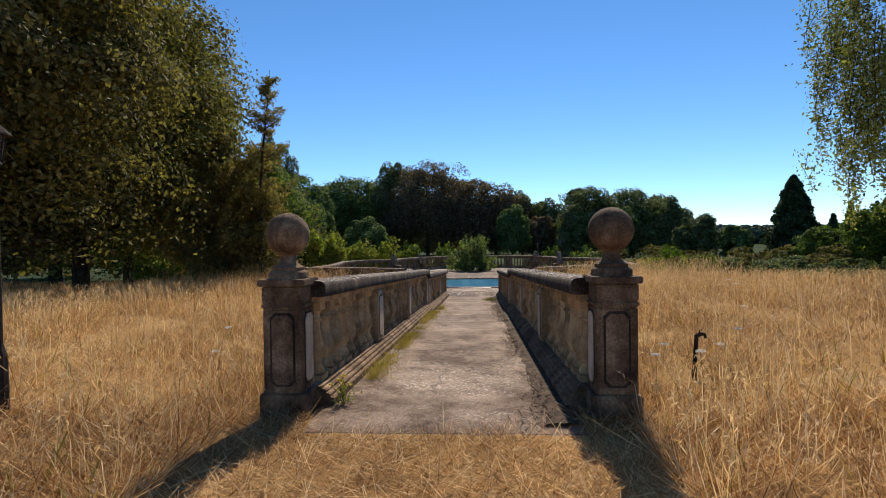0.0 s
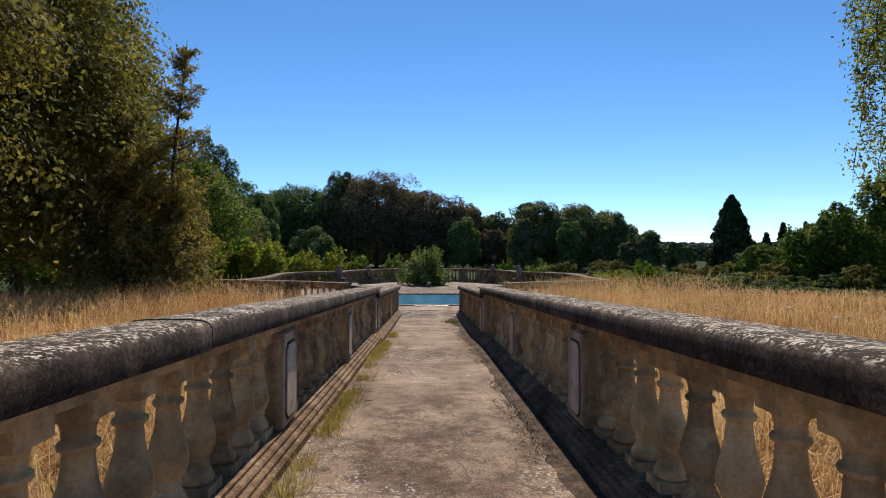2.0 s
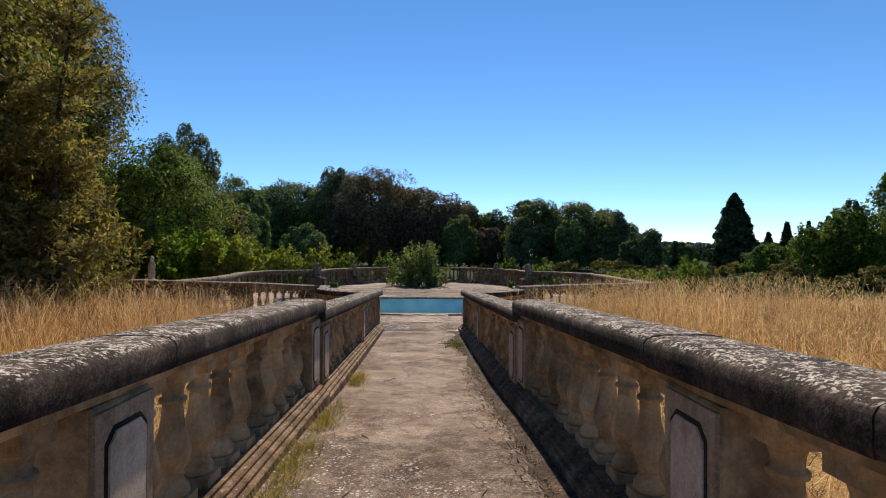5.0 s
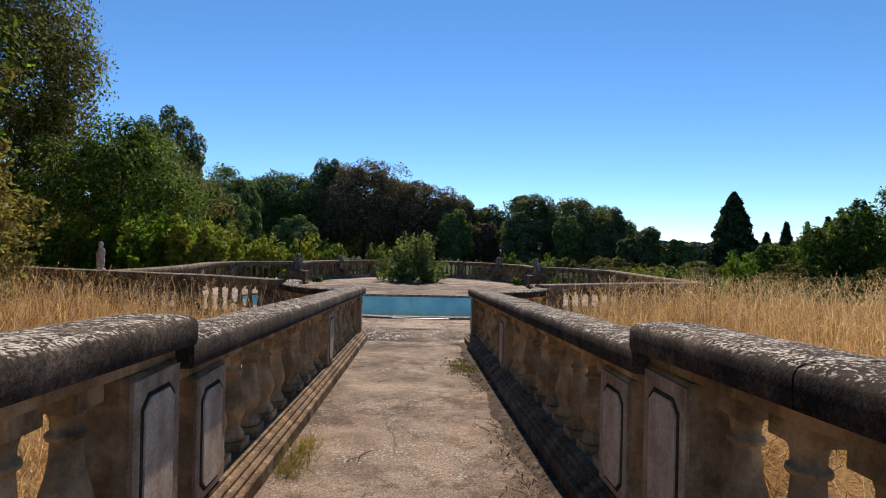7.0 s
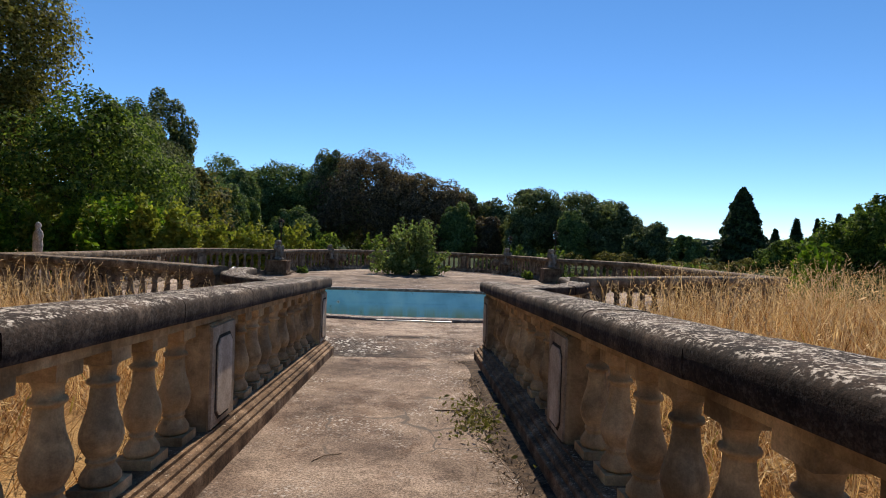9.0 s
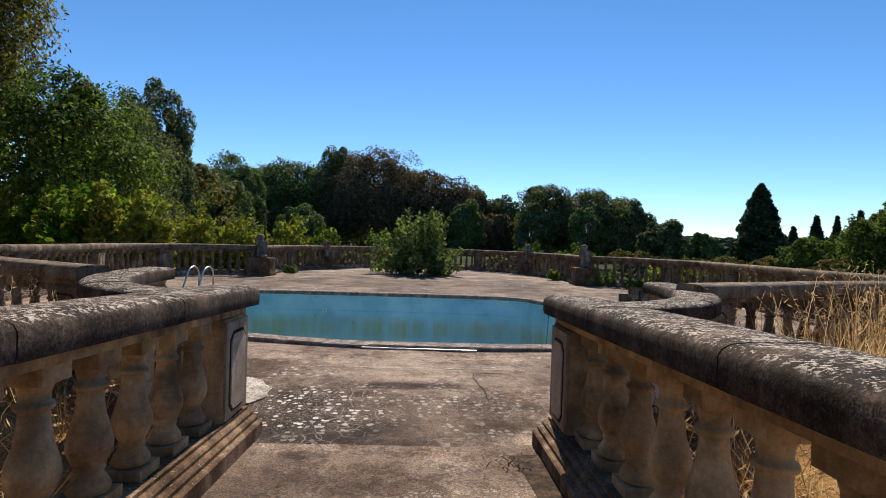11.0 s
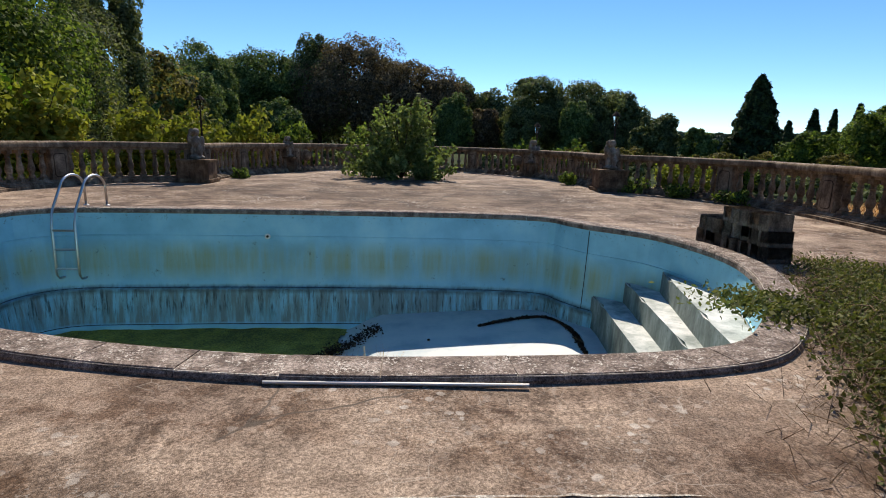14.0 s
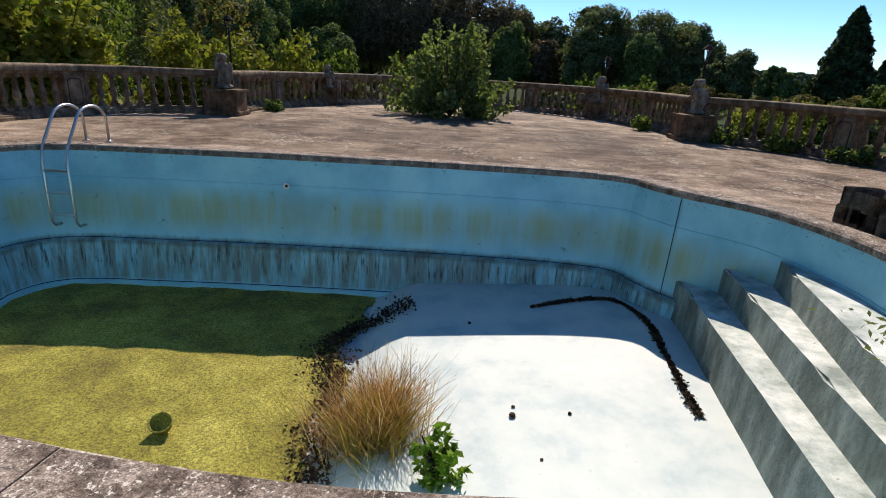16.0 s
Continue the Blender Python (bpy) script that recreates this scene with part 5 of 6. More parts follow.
def blades(name, label, xy, zf, hgt, width, mat, seed, lean=0.5):
    r2 = np.random.default_rng(seed)
    n = len(xy)
    z = np.array([zf(a, b) for a, b in xy])
    base = np.column_stack([xy, z - 0.02])
    h = hgt * r2.uniform(0.45, 1.25, n)
    a = r2.uniform(0, 2 * math.pi, n)
    side = np.column_stack([np.cos(a), np.sin(a), 0 * a]) * (width * r2.uniform(0.6, 1.4, n))[:, None]
    b = r2.uniform(0, 2 * math.pi, n)
    tip = base + np.column_stack([np.cos(b) * h * lean * r2.uniform(0.2, 1.2, n), np.sin(b) * h * lean * r2.uniform(0.2, 1.2, n), h * r2.uniform(0.65, 1, n)])
    q = np.stack([base - side * 0.6, base + side * 0.6, tip + side * 0.25, tip - side * 0.25], 1)
    return tagged(quads(name, q, mat), label, "grass", kind="stuff")


rng = np.random.default_rng(9)


def field(n, x0, x1, y0, y1, power=1.0):
    x = x0 + (x1 - x0) * rng.uniform(0, 1, n) ** power
    y = rng.uniform(y0, y1, n)
    keep = np.array([not (17 < b < 46 and abs(a) < 11 and inside(a, b, OUTLINE)) for a, b in zip(x, y)])
    clump = np.array([noise.noise(Vector((a * 0.9, b * 0.9, 7))) for a, b in zip(x, y)]) + 0.5 * np.array([noise.noise(Vector((a * 2.6, b * 2.6, 3))) for a, b in zip(x, y)]) + rng.normal(0, 0.2, n) > -0.12
    return np.column_stack([x, y])[keep & clump]


for x0, x1, tag in ((1.55, 16, 0), (-1.55, -16, 1)):
    blades("dry_grass", "tall dry straw-coloured meadow grass", field(130000, x0, x1, -3, 21, 1.45), ground_z, 0.24, 0.006, M_DRY, 20 + tag, 1.5)
    blades("grass_stalks", "thin dry seed stalks above the meadow", field(6000, x0, x1, -2, 22, 1.1), ground_z, 0.6, 0.005, M_DRY, 22 + tag, 0.35)
    blades("dry_grass", "dry straw-coloured meadow grass farther off", field(34000, x0 * 6, x1 * 3, 2, 48, 1.0), ground_z, 0.42, 0.022, M_DRY, 24 + tag, 0.7)
    blades("green_grass", "patches of greener grass in the dry meadow", field(3500, x0, x1, -3, 20, 1.3), ground_z, 0.3, 0.012, M_GREENGRASS, 26 + tag, 0.6)
def seed_heads(label, xy, hgt, seed):
    """Arching stalks, each ending in a drooping feathery head of small pale seeds."""
    r2 = np.random.default_rng(seed)
    n = len(xy)
    base = np.column_stack([xy, [ground_z(a, b) - 0.02 for a, b in xy]])
    a = r2.uniform(0, 2 * math.pi, n)
    way = np.column_stack([np.cos(a), np.sin(a), 0 * a])
    h = (hgt * r2.uniform(0.6, 1.25, n))[:, None]
    bend = r2.uniform(0.1, 0.6, n)[:, None]
    up = np.array((0, 0, 1.0))
    side = np.column_stack([-np.sin(a), np.cos(a), 0 * a]) * 0.0022
    mid, top = base + up * h * 0.6 + way * h * bend * 0.3, base + up * h * (1 - bend * 0.3) + way * h * bend
    stalk = np.concatenate([np.stack([base - side, base + side, mid + side, mid - side], 1), np.stack([mid - side, mid + side, top + side * 0.6, top - side * 0.6], 1)])
    grains = []
    for k in range(5):
        c = mid + (top - mid) * (0.62 + 0.11 * k) + r2.normal(0, 0.006, (n, 3))
        d = way * 0.016 + up * r2.normal(0.0, 0.014, (n, 1)) + r2.normal(0, 0.008, (n, 3))
        w = np.cross(d, r2.normal(0, 1, (n, 3)))
        w = w / np.linalg.norm(w, axis=1, keepdims=True) * 0.0045
        grains.append(np.stack([c - d, c + w, c + d, c - w], 1))
    tagged(quads("seed_grass", np.concatenate([stalk, *grains]), M_STRAW), label, "grass", kind="stuff")


for x0, x1, tag in ((1.6, 15, 0), (-1.6, -14, 1)):
    seed_heads("pale seed heads standing above the dry meadow", field(15000, x0, x1, -1.5, 21, 1.25), 0.52, 60 + tag)
for x0, x1, tag in ((2.2, 9.5, 0), (-2.6, -11, 1)):
    g = field(9000 if tag == 0 else 5000, x0, x1, 15.0, 21.6)
    seed_heads("tall drooping dry seed heads before the terrace", field(3600 if tag == 0 else 1600, x0, x1, 13.5, 21.6), 0.95, 70 + tag)
    blades("tall_weeds", "tall dry brown weeds before the terrace balustrade", g, ground_z, 0.62, 0.005, M_DRY, 34 + tag, 0.7)
blades("tall_weeds", "tall brown grass before the larches", field(9000, -3.2, -12, 11.5, 16.5), ground_z, 0.75, 0.006, M_DRY, 36, 0.6)
near = np.column_stack([rng.uniform(-6, 6, 90000), rng.uniform(-4, 0.2, 90000)])
near = near[(np.abs(near[:, 0] - WX) > 1.03) | (near[:, 1] < -0.44 + 0.1 * np.sin(near[:, 0] * 4) + rng.normal(0, 0.10, len(near)))]
blades("trampled_straw", "short trampled dry straw before the walkway", near, ground_z, 0.12, 0.0045, M_DRY, 30, 2.4)
# weeds along the left foot of the walkway and dry litter along the right
strip = np.column_stack([WX - 0.95 + np.abs(rng.normal(0, 0.10, 7000)), rng.uniform(0.2, 12.2, 7000)])
strip = strip[np.array([noise.noise(Vector((0, b * 0.8, 2))) + 0.6 * noise.noise(Vector((a * 3, b * 3, 8))) > 0.0 for a, b in strip])]
blades("path_weeds", "yellow-green weeds along the edge of the walkway", strip, slope_floor, 0.12, 0.005, M_GREENGRASS, 31, 1.2)
lit = np.column_stack([WX + 0.88 - np.abs(rng.normal(0, 0.11, 5200)), rng.uniform(-0.2, 18.4, 5200)])
lit = lit[np.array([noise.noise(Vector((3, b * 0.7, 2))) > -0.1 for a, b in lit])]
blades("path_litter", "brown dry plant litter along the edge of the walkway", lit, slope_floor, 0.05, 0.012, M_TWIG, 32, 2.5)


def leaf_heap(name, label, xy, zf, hgt, size, mat, seed):
    r2 = np.random.default_rng(seed)
    z = np.array([zf(a, b) for a, b in xy]) + r2.uniform(0.01, 1, len(xy)) ** 1.5 * hgt
    return tagged(cards(name, np.column_stack([xy, z]), size, mat, None, 0.6, 1.8, seed), label, "leaf litter", kind="stuff")


c = rng.normal(0, 1, (24000, 2))
t = rng.uniform(0, 1, 24000)
line = np.column_stack([2.42 + 3.0 * t ** 1.3 + np.clip(c[:, 0], -1.6, 2) * 0.24, 19.4 + 5.2 * t + np.clip(c[:, 1], -2, 2) * 0.32])
line = line[[not inside(a, b, inset(POOL, -0.25)) for a, b in line]]
leaf_heap("fallen_ivy", "heap of cut ivy and dry leaves on the terrace", line, flat_floor, 0.09, 0.026, M_IVY, 500)
stems = np.column_stack([2.35 + 3.0 * t ** 1.3 + rng.normal(0, 0.28, 24000), 19.6 + 5.2 * t + rng.normal(0, 0.42, 24000)])[:9000]
stems = stems[[not inside(a, b, inset(POOL, -0.25)) for a, b in stems]]
blades("ivy_stems", "dry brown ivy stems tangled in the heap", stems, flat_floor, 0.13, 0.004, M_TWIG, 503, 2.2)
shrub("bramble", 2.28, 19.95, deck_z(19.95), 0.22, 0.36, M_BRAMBLE, "low bramble with broad toothed green leaves", 34, 14, 0.036, 520, "", "bramble", 9, 0.14)
shrub("bramble", 2.55, 20.35, deck_z(20.35), 0.18, 0.30, M_BRAMBLE, "low bramble with broad toothed green leaves", 26, 12, 0.034, 521, "", "bramble", 7, 0.14)
c = rng.normal(0, 1, (1700, 2))
leaf_heap("creeper", "wilting creeper sprawling over the pool edge", np.column_stack([3.30 + c[:, 0] * 0.24, 22.95 + c[:, 1] * 0.26]), lambda p, q: 0.04, 0.08, 0.03, M_IVY, 501)
c = rng.normal(0, 1, (380, 2))
leaf_heap("cut_branch", "small heap of cut leafy twigs on the walkway", np.column_stack([0.80 + c[:, 0] * 0.12, 15.6 + c[:, 1] * 0.35]), slope_floor, 0.07, 0.026, M_LITTER, 502)

# ---------------------------------------------------------------- loose things
lad = thing("pool_ladder", (-5.45, 28.2, 0.0), "polished steel pool ladder with three rungs", "ladder")
for s in (-1, 1):
    pts = [(s * 0.185, 0.75, 0.0), (s * 0.185, 0.74, 0.36)]
    pts += [(s * 0.185, 0.40 + 0.34 * math.cos(a), 0.34 + 0.24 * math.sin(a)) for a in np.linspace(0.3, math.pi - 0.5, 8)]
    pts += [(s * 0.185, -0.20, 0.02), (s * 0.185, -0.26, -0.2), (s * 0.185, -0.26, -1.05), (s * 0.185, -0.20, -1.13), (s * 0.185, -0.08, -1.14)]
    vs, fs = tube(pts, 0.021, 10)
    add("rail", vs, fs, M_STEEL, lad, smooth=True)
for z in (-0.3, -0.62, -0.95):
    add("rung", *tube([(-0.185, -0.26, z), (0.185, -0.26, z)], 0.02, 8), M_STEEL, lad)
for s in (-1, 1):
    vs, fs = lathe([(0.05, -0.01), (0.05, 0.012), (0.03, 0.02)], 14, s * 0.185, 0.75)
    add("flange", vs, fs, M_STEEL, lad)

# stack of hollow concrete blocks
def block_mesh():
    bm = bmesh.new()
    L, W, H = 0.40, 0.172, 0.19
    out = [(0, 0.06), (0.05, 0), (L - 0.04, 0), (L, 0.05), (L, W - 0.05), (L - 0.04, W), (0.05, W), (0, W - 0.06)]
    lo = [bm.verts.new((x, y, 0)) for x, y in out]
    hi = [bm.verts.new((x, y, H)) for x, y in out]
    for i in range(8):
        bm.faces.new((lo[i], lo[(i + 1) % 8], hi[(i + 1) % 8], hi[i]))
    bm.faces.new(lo[::-1])
    top = bm.faces.new(hi)
    r = bmesh.ops.inset_individual(bm, faces=[top], thickness=0.03)
    for v in top.verts:
        v.co.z -= 0.14
    me = bpy.data.meshes.new("concrete_block")
    bmesh.ops.recalc_face_normals(bm, faces=bm.faces)
    bm.to_mesh(me)
    bm.free()
    me.materials.append(M_BLOCK)
    return me


bme = block_mesh()
r3 = random.Random(5)
for lev, (y0, cnt, dx) in enumerate(((24.85, 8, 0.0), (24.87, 8, 0.02), (24.88, 5, 0.0))):
    for k in range(cnt):
        ob = new("concrete_block", bme)
        ob.matrix_basis = pose(4.47 + dx + r3.uniform(-0.025, 0.025), y0 + k * 0.203, 0.003 + lev * 0.1915, 0, 0, r3.uniform(-2, 2))
        tagged(ob, "mossy hollow concrete block in a stack beside the pool", "concrete block", "stacked blocks")

# metal bar on the deck in front of the coping
bar = add("metal_bar", *tube([(-0.50, 21.62, 0.012), (0.97, 21.585, 0.012)], 0.011, 8), M_PIPE)
tagged(bar, "pale metal bar lying on the deck by the pool edge", "bar")
# inlet fitting and line of the pool wall
vs, fs = lathe([(0.05, 0), (0.05, 0.015), (0.035, 0.02), (0.03, 0.012)], 18)
add("inlet_ring", [(-2.25 + a, 28.40 - c, -0.42 + b) for a, b, c in vs], fs, M_SOCKET, pool, "white round inlet ring")
vs, fs = lathe([(0.022, 0), (0.022, 0.018)], 12)
add("inlet_hole", [(-2.25 + a, 28.40 - c, -0.42 + b) for a, b, c in vs], fs, M_DARKGROOVE, pool, "dark inlet opening")
from_bm("skimmer", box_bm(-5.92, -5.86, 26.55, 26.85, -0.22, -0.07, 0.01), M_SOCKET, pool, "grey skimmer opening")

add("wall_joint", *tube([(3.21, 27.36, -0.05), (3.18, 27.33, -0.7), (3.14, 27.29, -1.34)], 0.006, 5), M_DARKGROOVE, pool, "dark vertical joint in the pool wall")

# standpipe in the grass
tap = thing("standpipe", (2.64, 1.50, ground_z(2.64, 1.5)), "old dark iron standpipe with a tap in the grass", "standpipe")
add("post", *tube([(0, 0, -0.1), (0.012, 0, 0.2), (0.03, 0, 0.46)], [0.026, 0.025, 0.022], 8), M_IRON, tap)
add("tap", *tube([(0.02, 0, 0.45), (0.07, 0, 0.47), (0.11, 0, 0.47), (0.125, 0, 0.43)], [0.018, 0.022, 0.018, 0.014], 8), M_IRON, tap)
add("handle", *tube([(0.06, 0, 0.46), (0.06, 0, 0.51), (0.085, 0, 0.515)], 0.008, 6), M_IRON, tap)

# lamp post half hidden in the tree
lx, ly = -3.55, -0.14
lamp = thing("lamp_post", (lx, ly, ground_z(lx, ly)), "black iron lantern on a post among the branches", "street lamp")
add("pole", *tube([(0, 0, -0.1), (0, 0, 0.45), (0, 0, 0.55), (0, 0, 2.0)], [0.075, 0.065, 0.035, 0.026], 10), M_IRON, lamp)
vs, fs = lathe([(0.03, 2.0), (0.055, 2.03), (0.045, 2.06)], 6)
add("base_ring", vs, fs, M_IRON, lamp)
vs, fs = lathe([(0.05, 2.06), (0.085, 2.26)], 6)
add("glass", vs, fs, M_GLASS, lamp, "clear lantern glass")
for k in range(6):
    a = k * math.pi / 3
    add("glazing_bar", *tube([(0.053 * math.cos(a), 0.053 * math.sin(a), 2.05), (0.088 * math.cos(a), 0.088 * math.sin(a), 2.27)], 0.007, 5), M_IRON, lamp)
vs, fs = lathe([(0.125, 2.265), (0.12, 2.28), (0.07, 2.33), (0.03, 2.36), (0.018, 2.40), (0.006, 2.43)], 12)
add("roof", vs, fs, M_IRON, lamp)

# pale slab patch on the deck
rim = smooth_path([(-2.35, 19.55), (-1.75, 19.42), (-1.30, 19.35), (-1.10, 19.55), (-1.20, 19.95), (-1.6, 20.2), (-2.15, 20.3), (-2.42, 19.95), (-2.35, 19.55)], 12)[:-1]
vs = [(x + 0.05 * noise.noise(Vector((x * 7, y * 7, 1))), y + 0.05 * noise.noise(Vector((x * 7, y * 7, 5))), 0.010 + deck_z(y)) for x, y in rim]
n = len(vs)
patch = add("deck_patch", vs + [(x, y, -0.05) for x, y, z in vs], [tuple(range(n))] + [(i, i + n, (i + 1) % n + n, (i + 1) % n) for i in range(n)], M_SLAB)
tagged(patch, "bare pale mortar patch on the deck", "patch", kind="structure")

# dark strip that deepens the right rail's shade on the path, over soil and litter
vs, fs = [], []
for i, y in enumerate(np.linspace(-0.2, 18.4, 120)):
    e = WX + 0.80 + 0.10 * noise.noise(Vector((0, y * 1.1, 4))) + 0.04 * noise.noise(Vector((0, y * 6, 4)))
    vs += [(e, y, walk_z(y) + 0.002), (e + 0.05, y, walk_z(y) + 0.006), (WX + 1.03, y, walk_z(y) + 0.014)]
    if i:
        o = i * 3
        fs += [(o - 3, o - 2, o + 1, o), (o - 2, o - 1, o + 2, o + 1)]
tagged(add("shade_soil_strip", vs, fs, M_DIRT, smooth=True), "dark strip of soil and rotted leaves deepening the shade along the balustrade", "soil", kind="structure")

# ---------------------------------------------------------------- inside the basin
def strip_debris(name, label, pts, wide, hgt, n, seed, zf):
    r2 = np.random.default_rng(seed)
    path = smooth_path(pts, 5)
    L = length(path)
    out = []
    for _ in range(n):
        s = r2.uniform(0, L)
        x, y, a = along(path, s)
        k = wide * (0.35 + 0.65 * abs(math.sin(s * 2.1 + seed)))
        o = r2.normal() * k * 0.5
        x, y = x - math.sin(a) * o, y + math.cos(a) * o
        out.append((x, y, zf(x, y) + r2.uniform(0, hgt)))
    return tagged(cards(name, np.array(out), 0.035, M_DIRT, None, 0.6, 1.4, seed), label, "debris", kind="stuff")


strip_debris("leaf_debris", "dark rotted leaf line on the white pool floor", [(1.45, 27.4), (2.1, 27.65), (2.65, 27.65), (2.9, 27.0), (2.86, 26.2), (2.80, 25.5), (2.76, 24.9)], 0.05, 0.03, 2600, 600, floor_z)
strip_debris("leaf_debris", "dark soil and leaf debris between algae and white floor", [(-0.2, 27.5), (-0.8, 27.25), (-1.15, 26.6), (-1.0, 25.9), (-0.85, 25.3), (-0.8, 24.6), (-0.75, 23.6), (-0.7, 22.6)], 0.30, 0.08, 3600, 601, lambda a, b: max(floor_z(a, b), FLOOR_L + 0.05))
tuft = np.array([(-0.35, 24.75)]) + rng.normal(0, 0.20, (2400, 2))
blades("dry_tuft", "brown dry grass tuft growing on the pool floor", tuft, lambda a, b: floor_z(a, b), 0.56, 0.005, M_DRY, 610, 0.8)
blades("green_tuft", "green shoots in the dry tuft on the pool floor", np.array([(-0.25, 24.55)]) + rng.normal(0, 0.17, (700, 2)), lambda a, b: floor_z(a, b), 0.5, 0.007, M_GREENGRASS, 611, 0.8)
shrub("pool_weed", 0.32, 24.05, floor_z(0.32, 24.05), 0.5, 0.28, M_SHRUB, "small leafy weed on the pool floor", 26, 16, 0.05, 612, "", "weed", 5)
vs, fs = lathe([(0.06, 0.0), (0.085, 0.02), (0.105, 0.11), (0.11, 0.12), (0.095, 0.12), (0.085, 0.05), (0.02, 0.03)], 20)
pot = add("clay_bowl", vs, fs, M_ALGAE, smooth=True)
pot.matrix_basis = pose(-2.35, 24.75, FLOOR_L + 0.08, 28, 10, 0)
tagged(pot, "algae-covered bowl lying on the pool floor", "bowl")
for k, (x, y, r) in enumerate(((1.0, 24.9, 0.035), (1.02, 25.05, 0.02), (1.55, 24.95, 0.02), (0.6, 26.9, 0.025), (1.2, 24.3, 0.015))):
    bm = bmesh.new()
    bmesh.ops.create_icosphere(bm, subdivisions=2, radius=r)
    for v in bm.verts:
        v.co *= 1 + 0.3 * noise.noise(v.co * 40 + Vector((k, 0, 0)))
        v.co.z *= 0.7
    ob = from_bm("stone", bm, M_DIRT, None, "", False)
    ob.location = (x, y, floor_z(x, y) + r * 0.5)
    tagged(ob, "small dark stone on the white pool floor", "stone", "pool stones")


# ---------------------------------------------------------------- cracks, joints and small plants
def deck_line(name, label, pts, wide, mat, floor=flat_floor, seed=0, up=0.004):
    """Ragged thin strip along a broken line on the ground."""
    path = [(x + 0.018 * noise.noise(Vector((x * 9, y * 9, seed))), y + 0.018 * noise.noise(Vector((x * 9, y * 9, seed + 4)))) for x, y in smooth_path(pts, 14)]
    vs, fs = [], []
    for i, (x, y) in enumerate(path):
        ax, ay = path[max(i - 1, 0)]
        bx_, by_ = path[min(i + 1, len(path) - 1)]
        d = math.hypot(bx_ - ax, by_ - ay) or 1
        w = wide * (0.45 + abs(noise.noise(Vector((x * 14, y * 14, seed + 9)))) * 1.6) * min(1, 0.2 + i / 4, 0.2 + (len(path) - 1 - i) / 4)
        ox, oy = -(by_ - ay) / d * w, (bx_ - ax) / d * w
        vs += [(x - ox, y - oy, floor(x, y) + up), (x + ox, y + oy, floor(x, y) + up)]
        if i:
            fs.append((2 * i - 2, 2 * i, 2 * i + 1, 2 * i - 1))
    tagged(add(name, vs, fs, mat), label, "crack" if name == "deck_crack" else "joint", kind="structure")


CRACKS = [[(0.83, 20.48), (0.83, 20.22), (0.89, 19.93), (0.9, 19.58)], [(-2.14, 20.93), (-2.05, 21.28), (-1.81, 21.61)], [(-0.35, 20.2), (-0.5, 19.85), (-0.6, 19.5)], [(0.83, 20.5), (1.0, 20.52), (1.24, 20.5)]]
for k, pts in enumerate(CRACKS):
    deck_line("deck_crack", "dark ragged crack in the deck concrete", pts, 0.005 if k < 3 else 0.012, M_DARKGROOVE, flat_floor, k)
deck_line("deck_joint", "pale filled joint across the deck", [(-0.95, 20.66), (-0.2, 20.64), (0.6, 20.66), (1.5, 20.65)], 0.007, M_SLAB, flat_floor, 20)
deck_line("path_joint", "dark joint along the front edge of the walkway slab", [(-1.0, -0.46), (0.0, -0.47), (1.2, -0.45)], 0.008, M_DARKGROOVE, slope_floor, 30)


def umbel(x, y, h, seed, small=False):
    """Wild carrot: thin stem, a flat head of tiny white flowers."""
    r2 = np.random.default_rng(seed)
    own = thing("wild_carrot", (x, y, ground_z(x, y)), "wild carrot with a flat white flower head in dry grass", "wildflower", "wild carrots")
    lx, ly = r2.normal(0, 0.05, 2)
    add("stem", *tube([(0, 0, -0.03), (lx * 0.4, ly * 0.4, h * 0.5), (lx, ly, h)], [0.004, 0.003, 0.0025], 5), M_GREENGRASS, own)
    n = 90
    r, a = 0.045 * np.sqrt(r2.uniform(0, 1, n)), r2.uniform(0, 6.283, n)
    p = np.column_stack([lx + r * np.cos(a), ly + r * np.sin(a), h + 0.012 + 0.008 * r2.normal(0, 1, n) * 0.5 - r * 0.12])
    cards("flower_head", p, 0.012, M_FLOWERWHITE, own, 0.6, 1.0, seed)


r4 = random.Random(12)
for k, (x, y) in enumerate(((1.95, 0.55), (2.1, 0.9), (2.3, 0.4), (2.75, 1.2), (3.3, 2.0), (2.15, 2.6), (3.9, 3.1), (2.6, 4.2), (4.6, 4.8), (3.2, 6.0), (5.4, 6.8), (4.1, 8.0), (-2.3, 1.2), (-2.8, 2.6))):
    umbel(x, y, r4.uniform(0.35, 0.6), 700 + k)

rag = thing("ragwort", (-0.80, 0.34, slope_floor(0, 0.34)), "small yellow-flowered ragwort at the foot of the pillar", "wildflower")
r2 = np.random.default_rng(88)
for k in range(7):
    lx, ly, h = r2.normal(0, 0.05), r2.normal(0, 0.05), r2.uniform(0.14, 0.26)
    add("stem", *tube([(0, 0, -0.02), (lx * 0.4, ly * 0.4, h * 0.5), (lx, ly, h)], [0.004, 0.003, 0.002], 5), M_GREENGRASS, rag)
    cards("flower", np.column_stack([lx + r2.normal(0, 0.012, 26), ly + r2.normal(0, 0.012, 26), h + r2.normal(0, 0.006, 26)]), 0.013, M_YELLOW, rag, 0.6, 1.0, 800 + k)
cards("leaves", np.column_stack([r2.normal(0, 0.05, 90), r2.normal(0, 0.05, 90), r2.uniform(0.01, 0.16, 90)]), 0.022, M_SHRUB2, rag, 0.4, 1.4, 820)


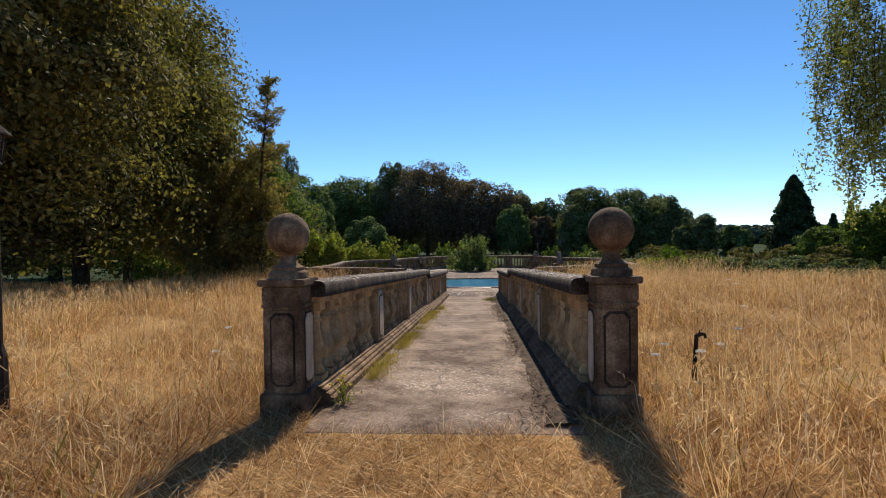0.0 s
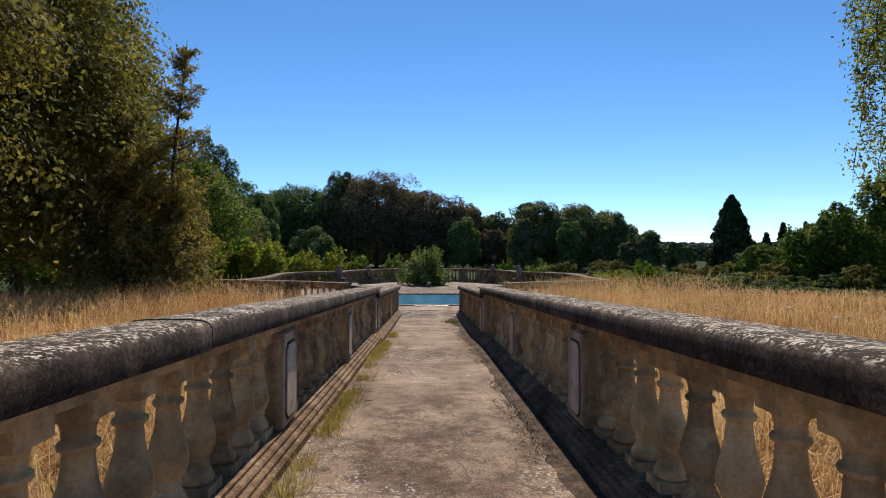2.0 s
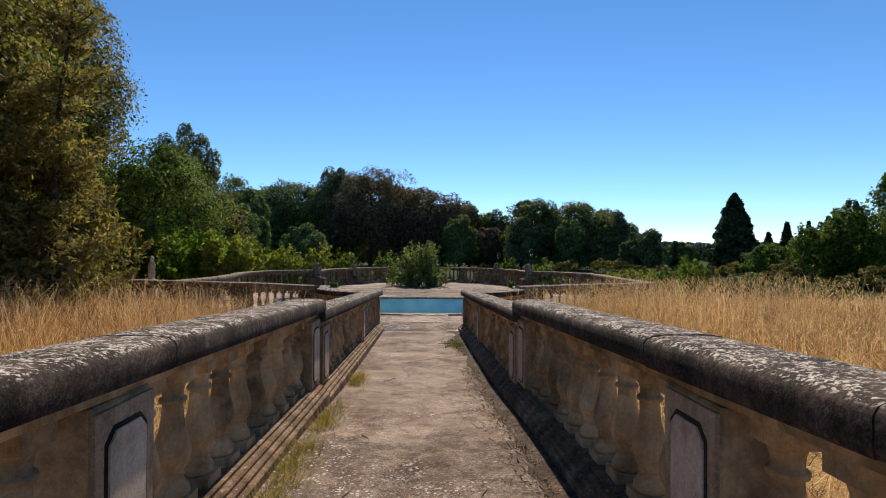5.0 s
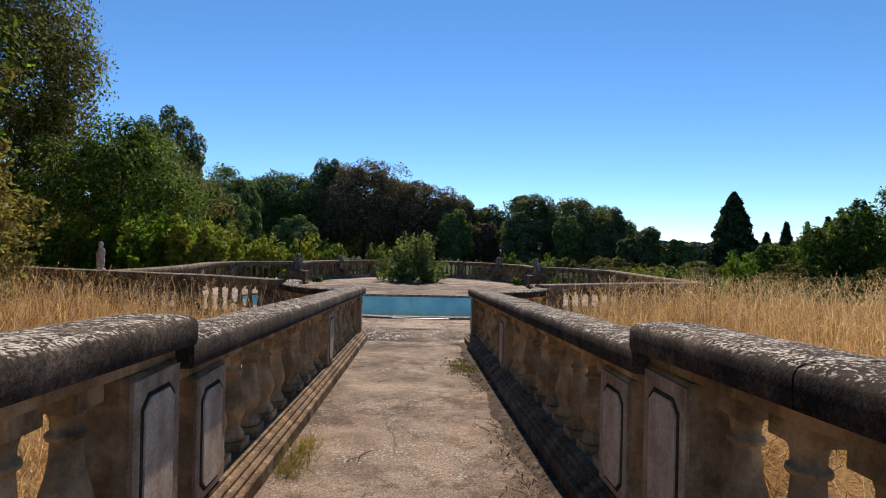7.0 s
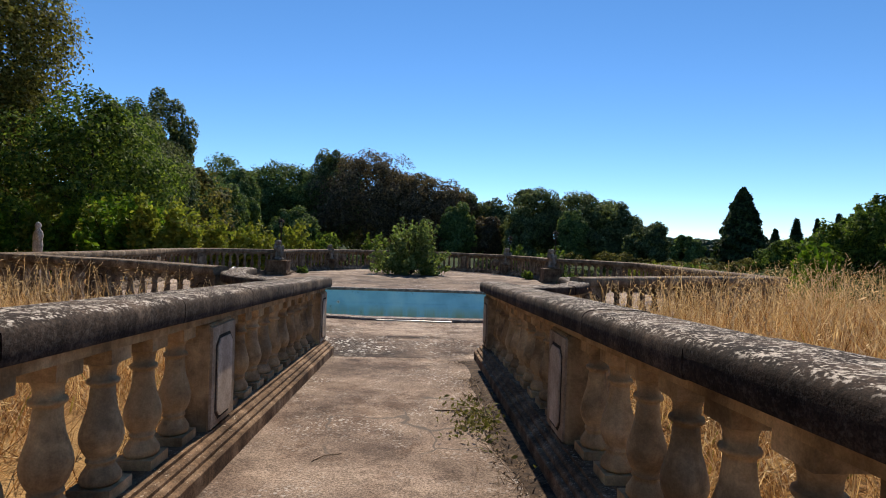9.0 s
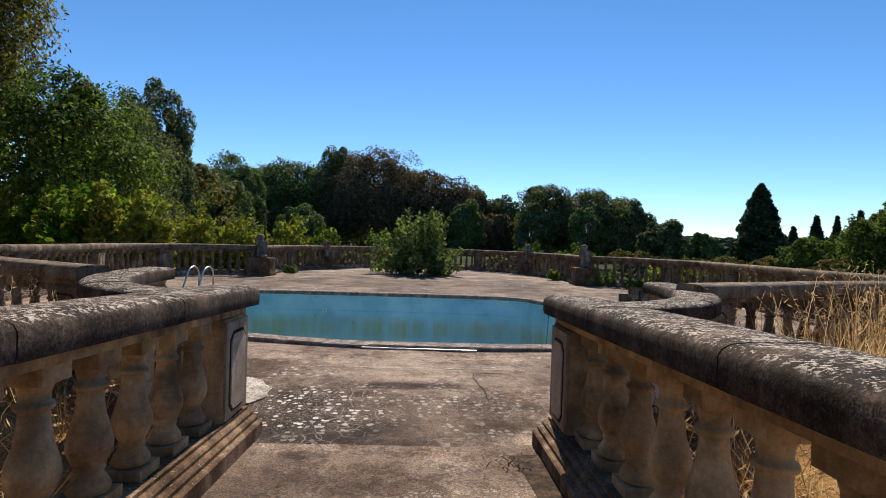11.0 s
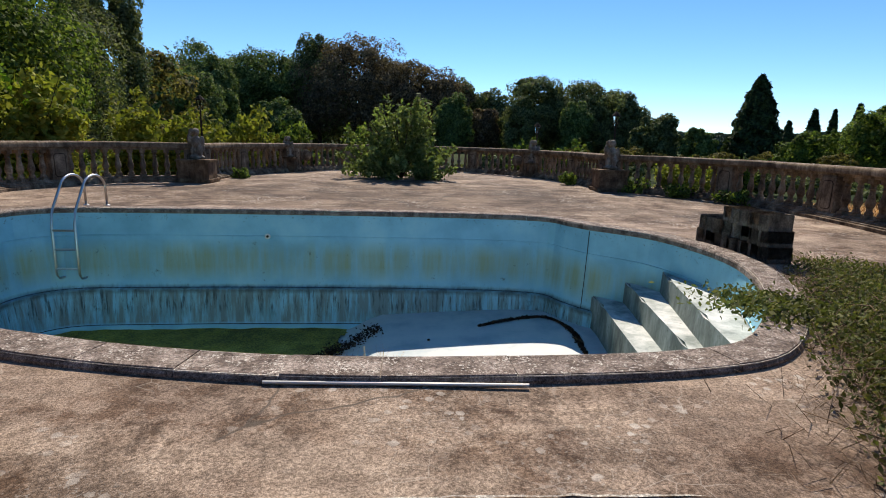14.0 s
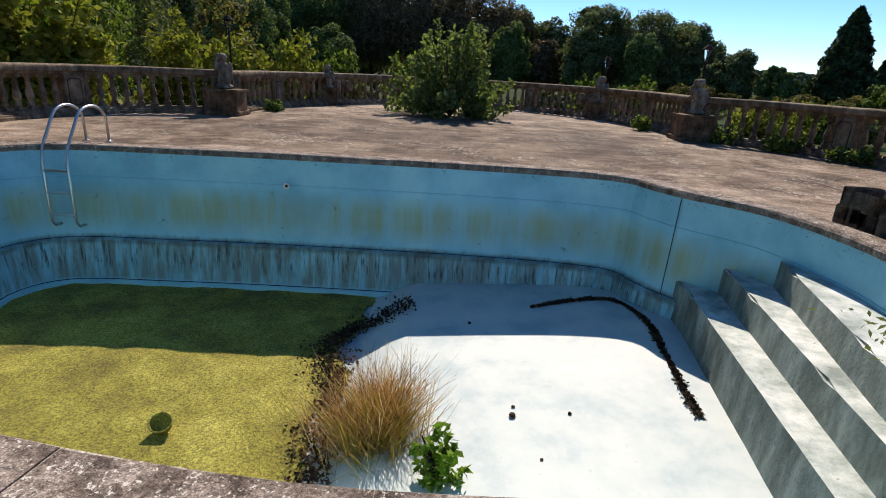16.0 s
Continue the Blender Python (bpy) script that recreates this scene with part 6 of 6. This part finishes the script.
def twig(pts, rad, floor, where="on the walkway"):
    ob = add("dry_twig", *tube([(x, y, floor(x, y) + rad * 0.9 + dz) for x, y, dz in pts], rad, 6), M_TWIG, smooth=True)
    tagged(ob, "thin dry twig lying " + where, "twig", "dry twigs")


twig([(0.48, 15.88, 0.0), (0.70, 15.83, 0.012), (0.95, 15.76, 0.0)], 0.006, slope_floor)
for k in range(16):
    y, a, ln = r4.uniform(2.0, 18.0), r4.uniform(-0.9, 0.9), r4.uniform(0.10, 0.30)
    x = r4.choice((-0.45, 0.62)) + r4.uniform(-0.16, 0.16)
    twig([(x, y, 0.0), (x + ln * 0.5 * math.sin(a), y + ln * 0.5 * math.cos(a), 0.006), (x + ln * math.sin(a + 0.25), y + ln * math.cos(a + 0.25), 0)], r4.uniform(0.002, 0.004), slope_floor)
for k in range(40):
    t = r4.uniform(0, 1)
    x, y, a, ln = 2.2 + 2.6 * t + r4.uniform(-0.35, 0.25), 19.5 + 4.6 * t + r4.uniform(-0.5, 0.3), r4.uniform(0, 6.28), r4.uniform(0.25, 0.7)
    q = [(x, y, 0.05), (x + ln * 0.5 * math.sin(a), y + ln * 0.5 * math.cos(a), 0.09), (x + ln * math.sin(a + 0.4), y + ln * math.cos(a + 0.4), 0.03)]
    if not any(inside(u, v, inset(POOL, -0.32)) for u, v, _ in q):
        twig(q, r4.uniform(0.003, 0.006), flat_floor, "among the cut ivy")
foot = np.column_stack([rng.normal(-1.98, 0.06, 220), rng.normal(20.33, 0.10, 220)])
blades("dry_weeds", "orange-brown dry weeds at the foot of the curved balustrade", foot, flat_floor, 0.12, 0.004, M_DRY, 830, 0.8)


def lantern(x, y, top, label):
    own = thing("lantern_post", (x, y, 0.0), label, "street lamp", "garden lanterns")
    add("pole", *tube([(0, 0, -0.8), (0, 0, 0.3), (0, 0, top - 0.28)], [0.05, 0.035, 0.025], 8), M_IRON, own)
    vs, fs = lathe([(0.06, top - 0.28), (0.11, top)], 6)
    add("glass", vs, fs, M_GLASS, own, "clear lantern glass")
    for k in range(6):
        a = k * math.pi / 3
        add("glazing_bar", *tube([(0.062 * math.cos(a), 0.062 * math.sin(a), top - 0.29), (0.113 * math.cos(a), 0.113 * math.sin(a), top)], 0.009, 5), M_IRON, own)
    vs, fs = lathe([(0.15, top), (0.14, top + 0.02), (0.07, top + 0.09), (0.02, top + 0.13), (0.006, top + 0.18)], 10)
    add("roof", vs, fs, M_IRON, own)


for x, y, z in ((6.45, 35.3, 2.2), (5.33, 40.9, 2.0), (-5.88, 35.3, 2.3)):
    lantern(x, y, z, "small iron lantern on a thin pole behind a pedestal")
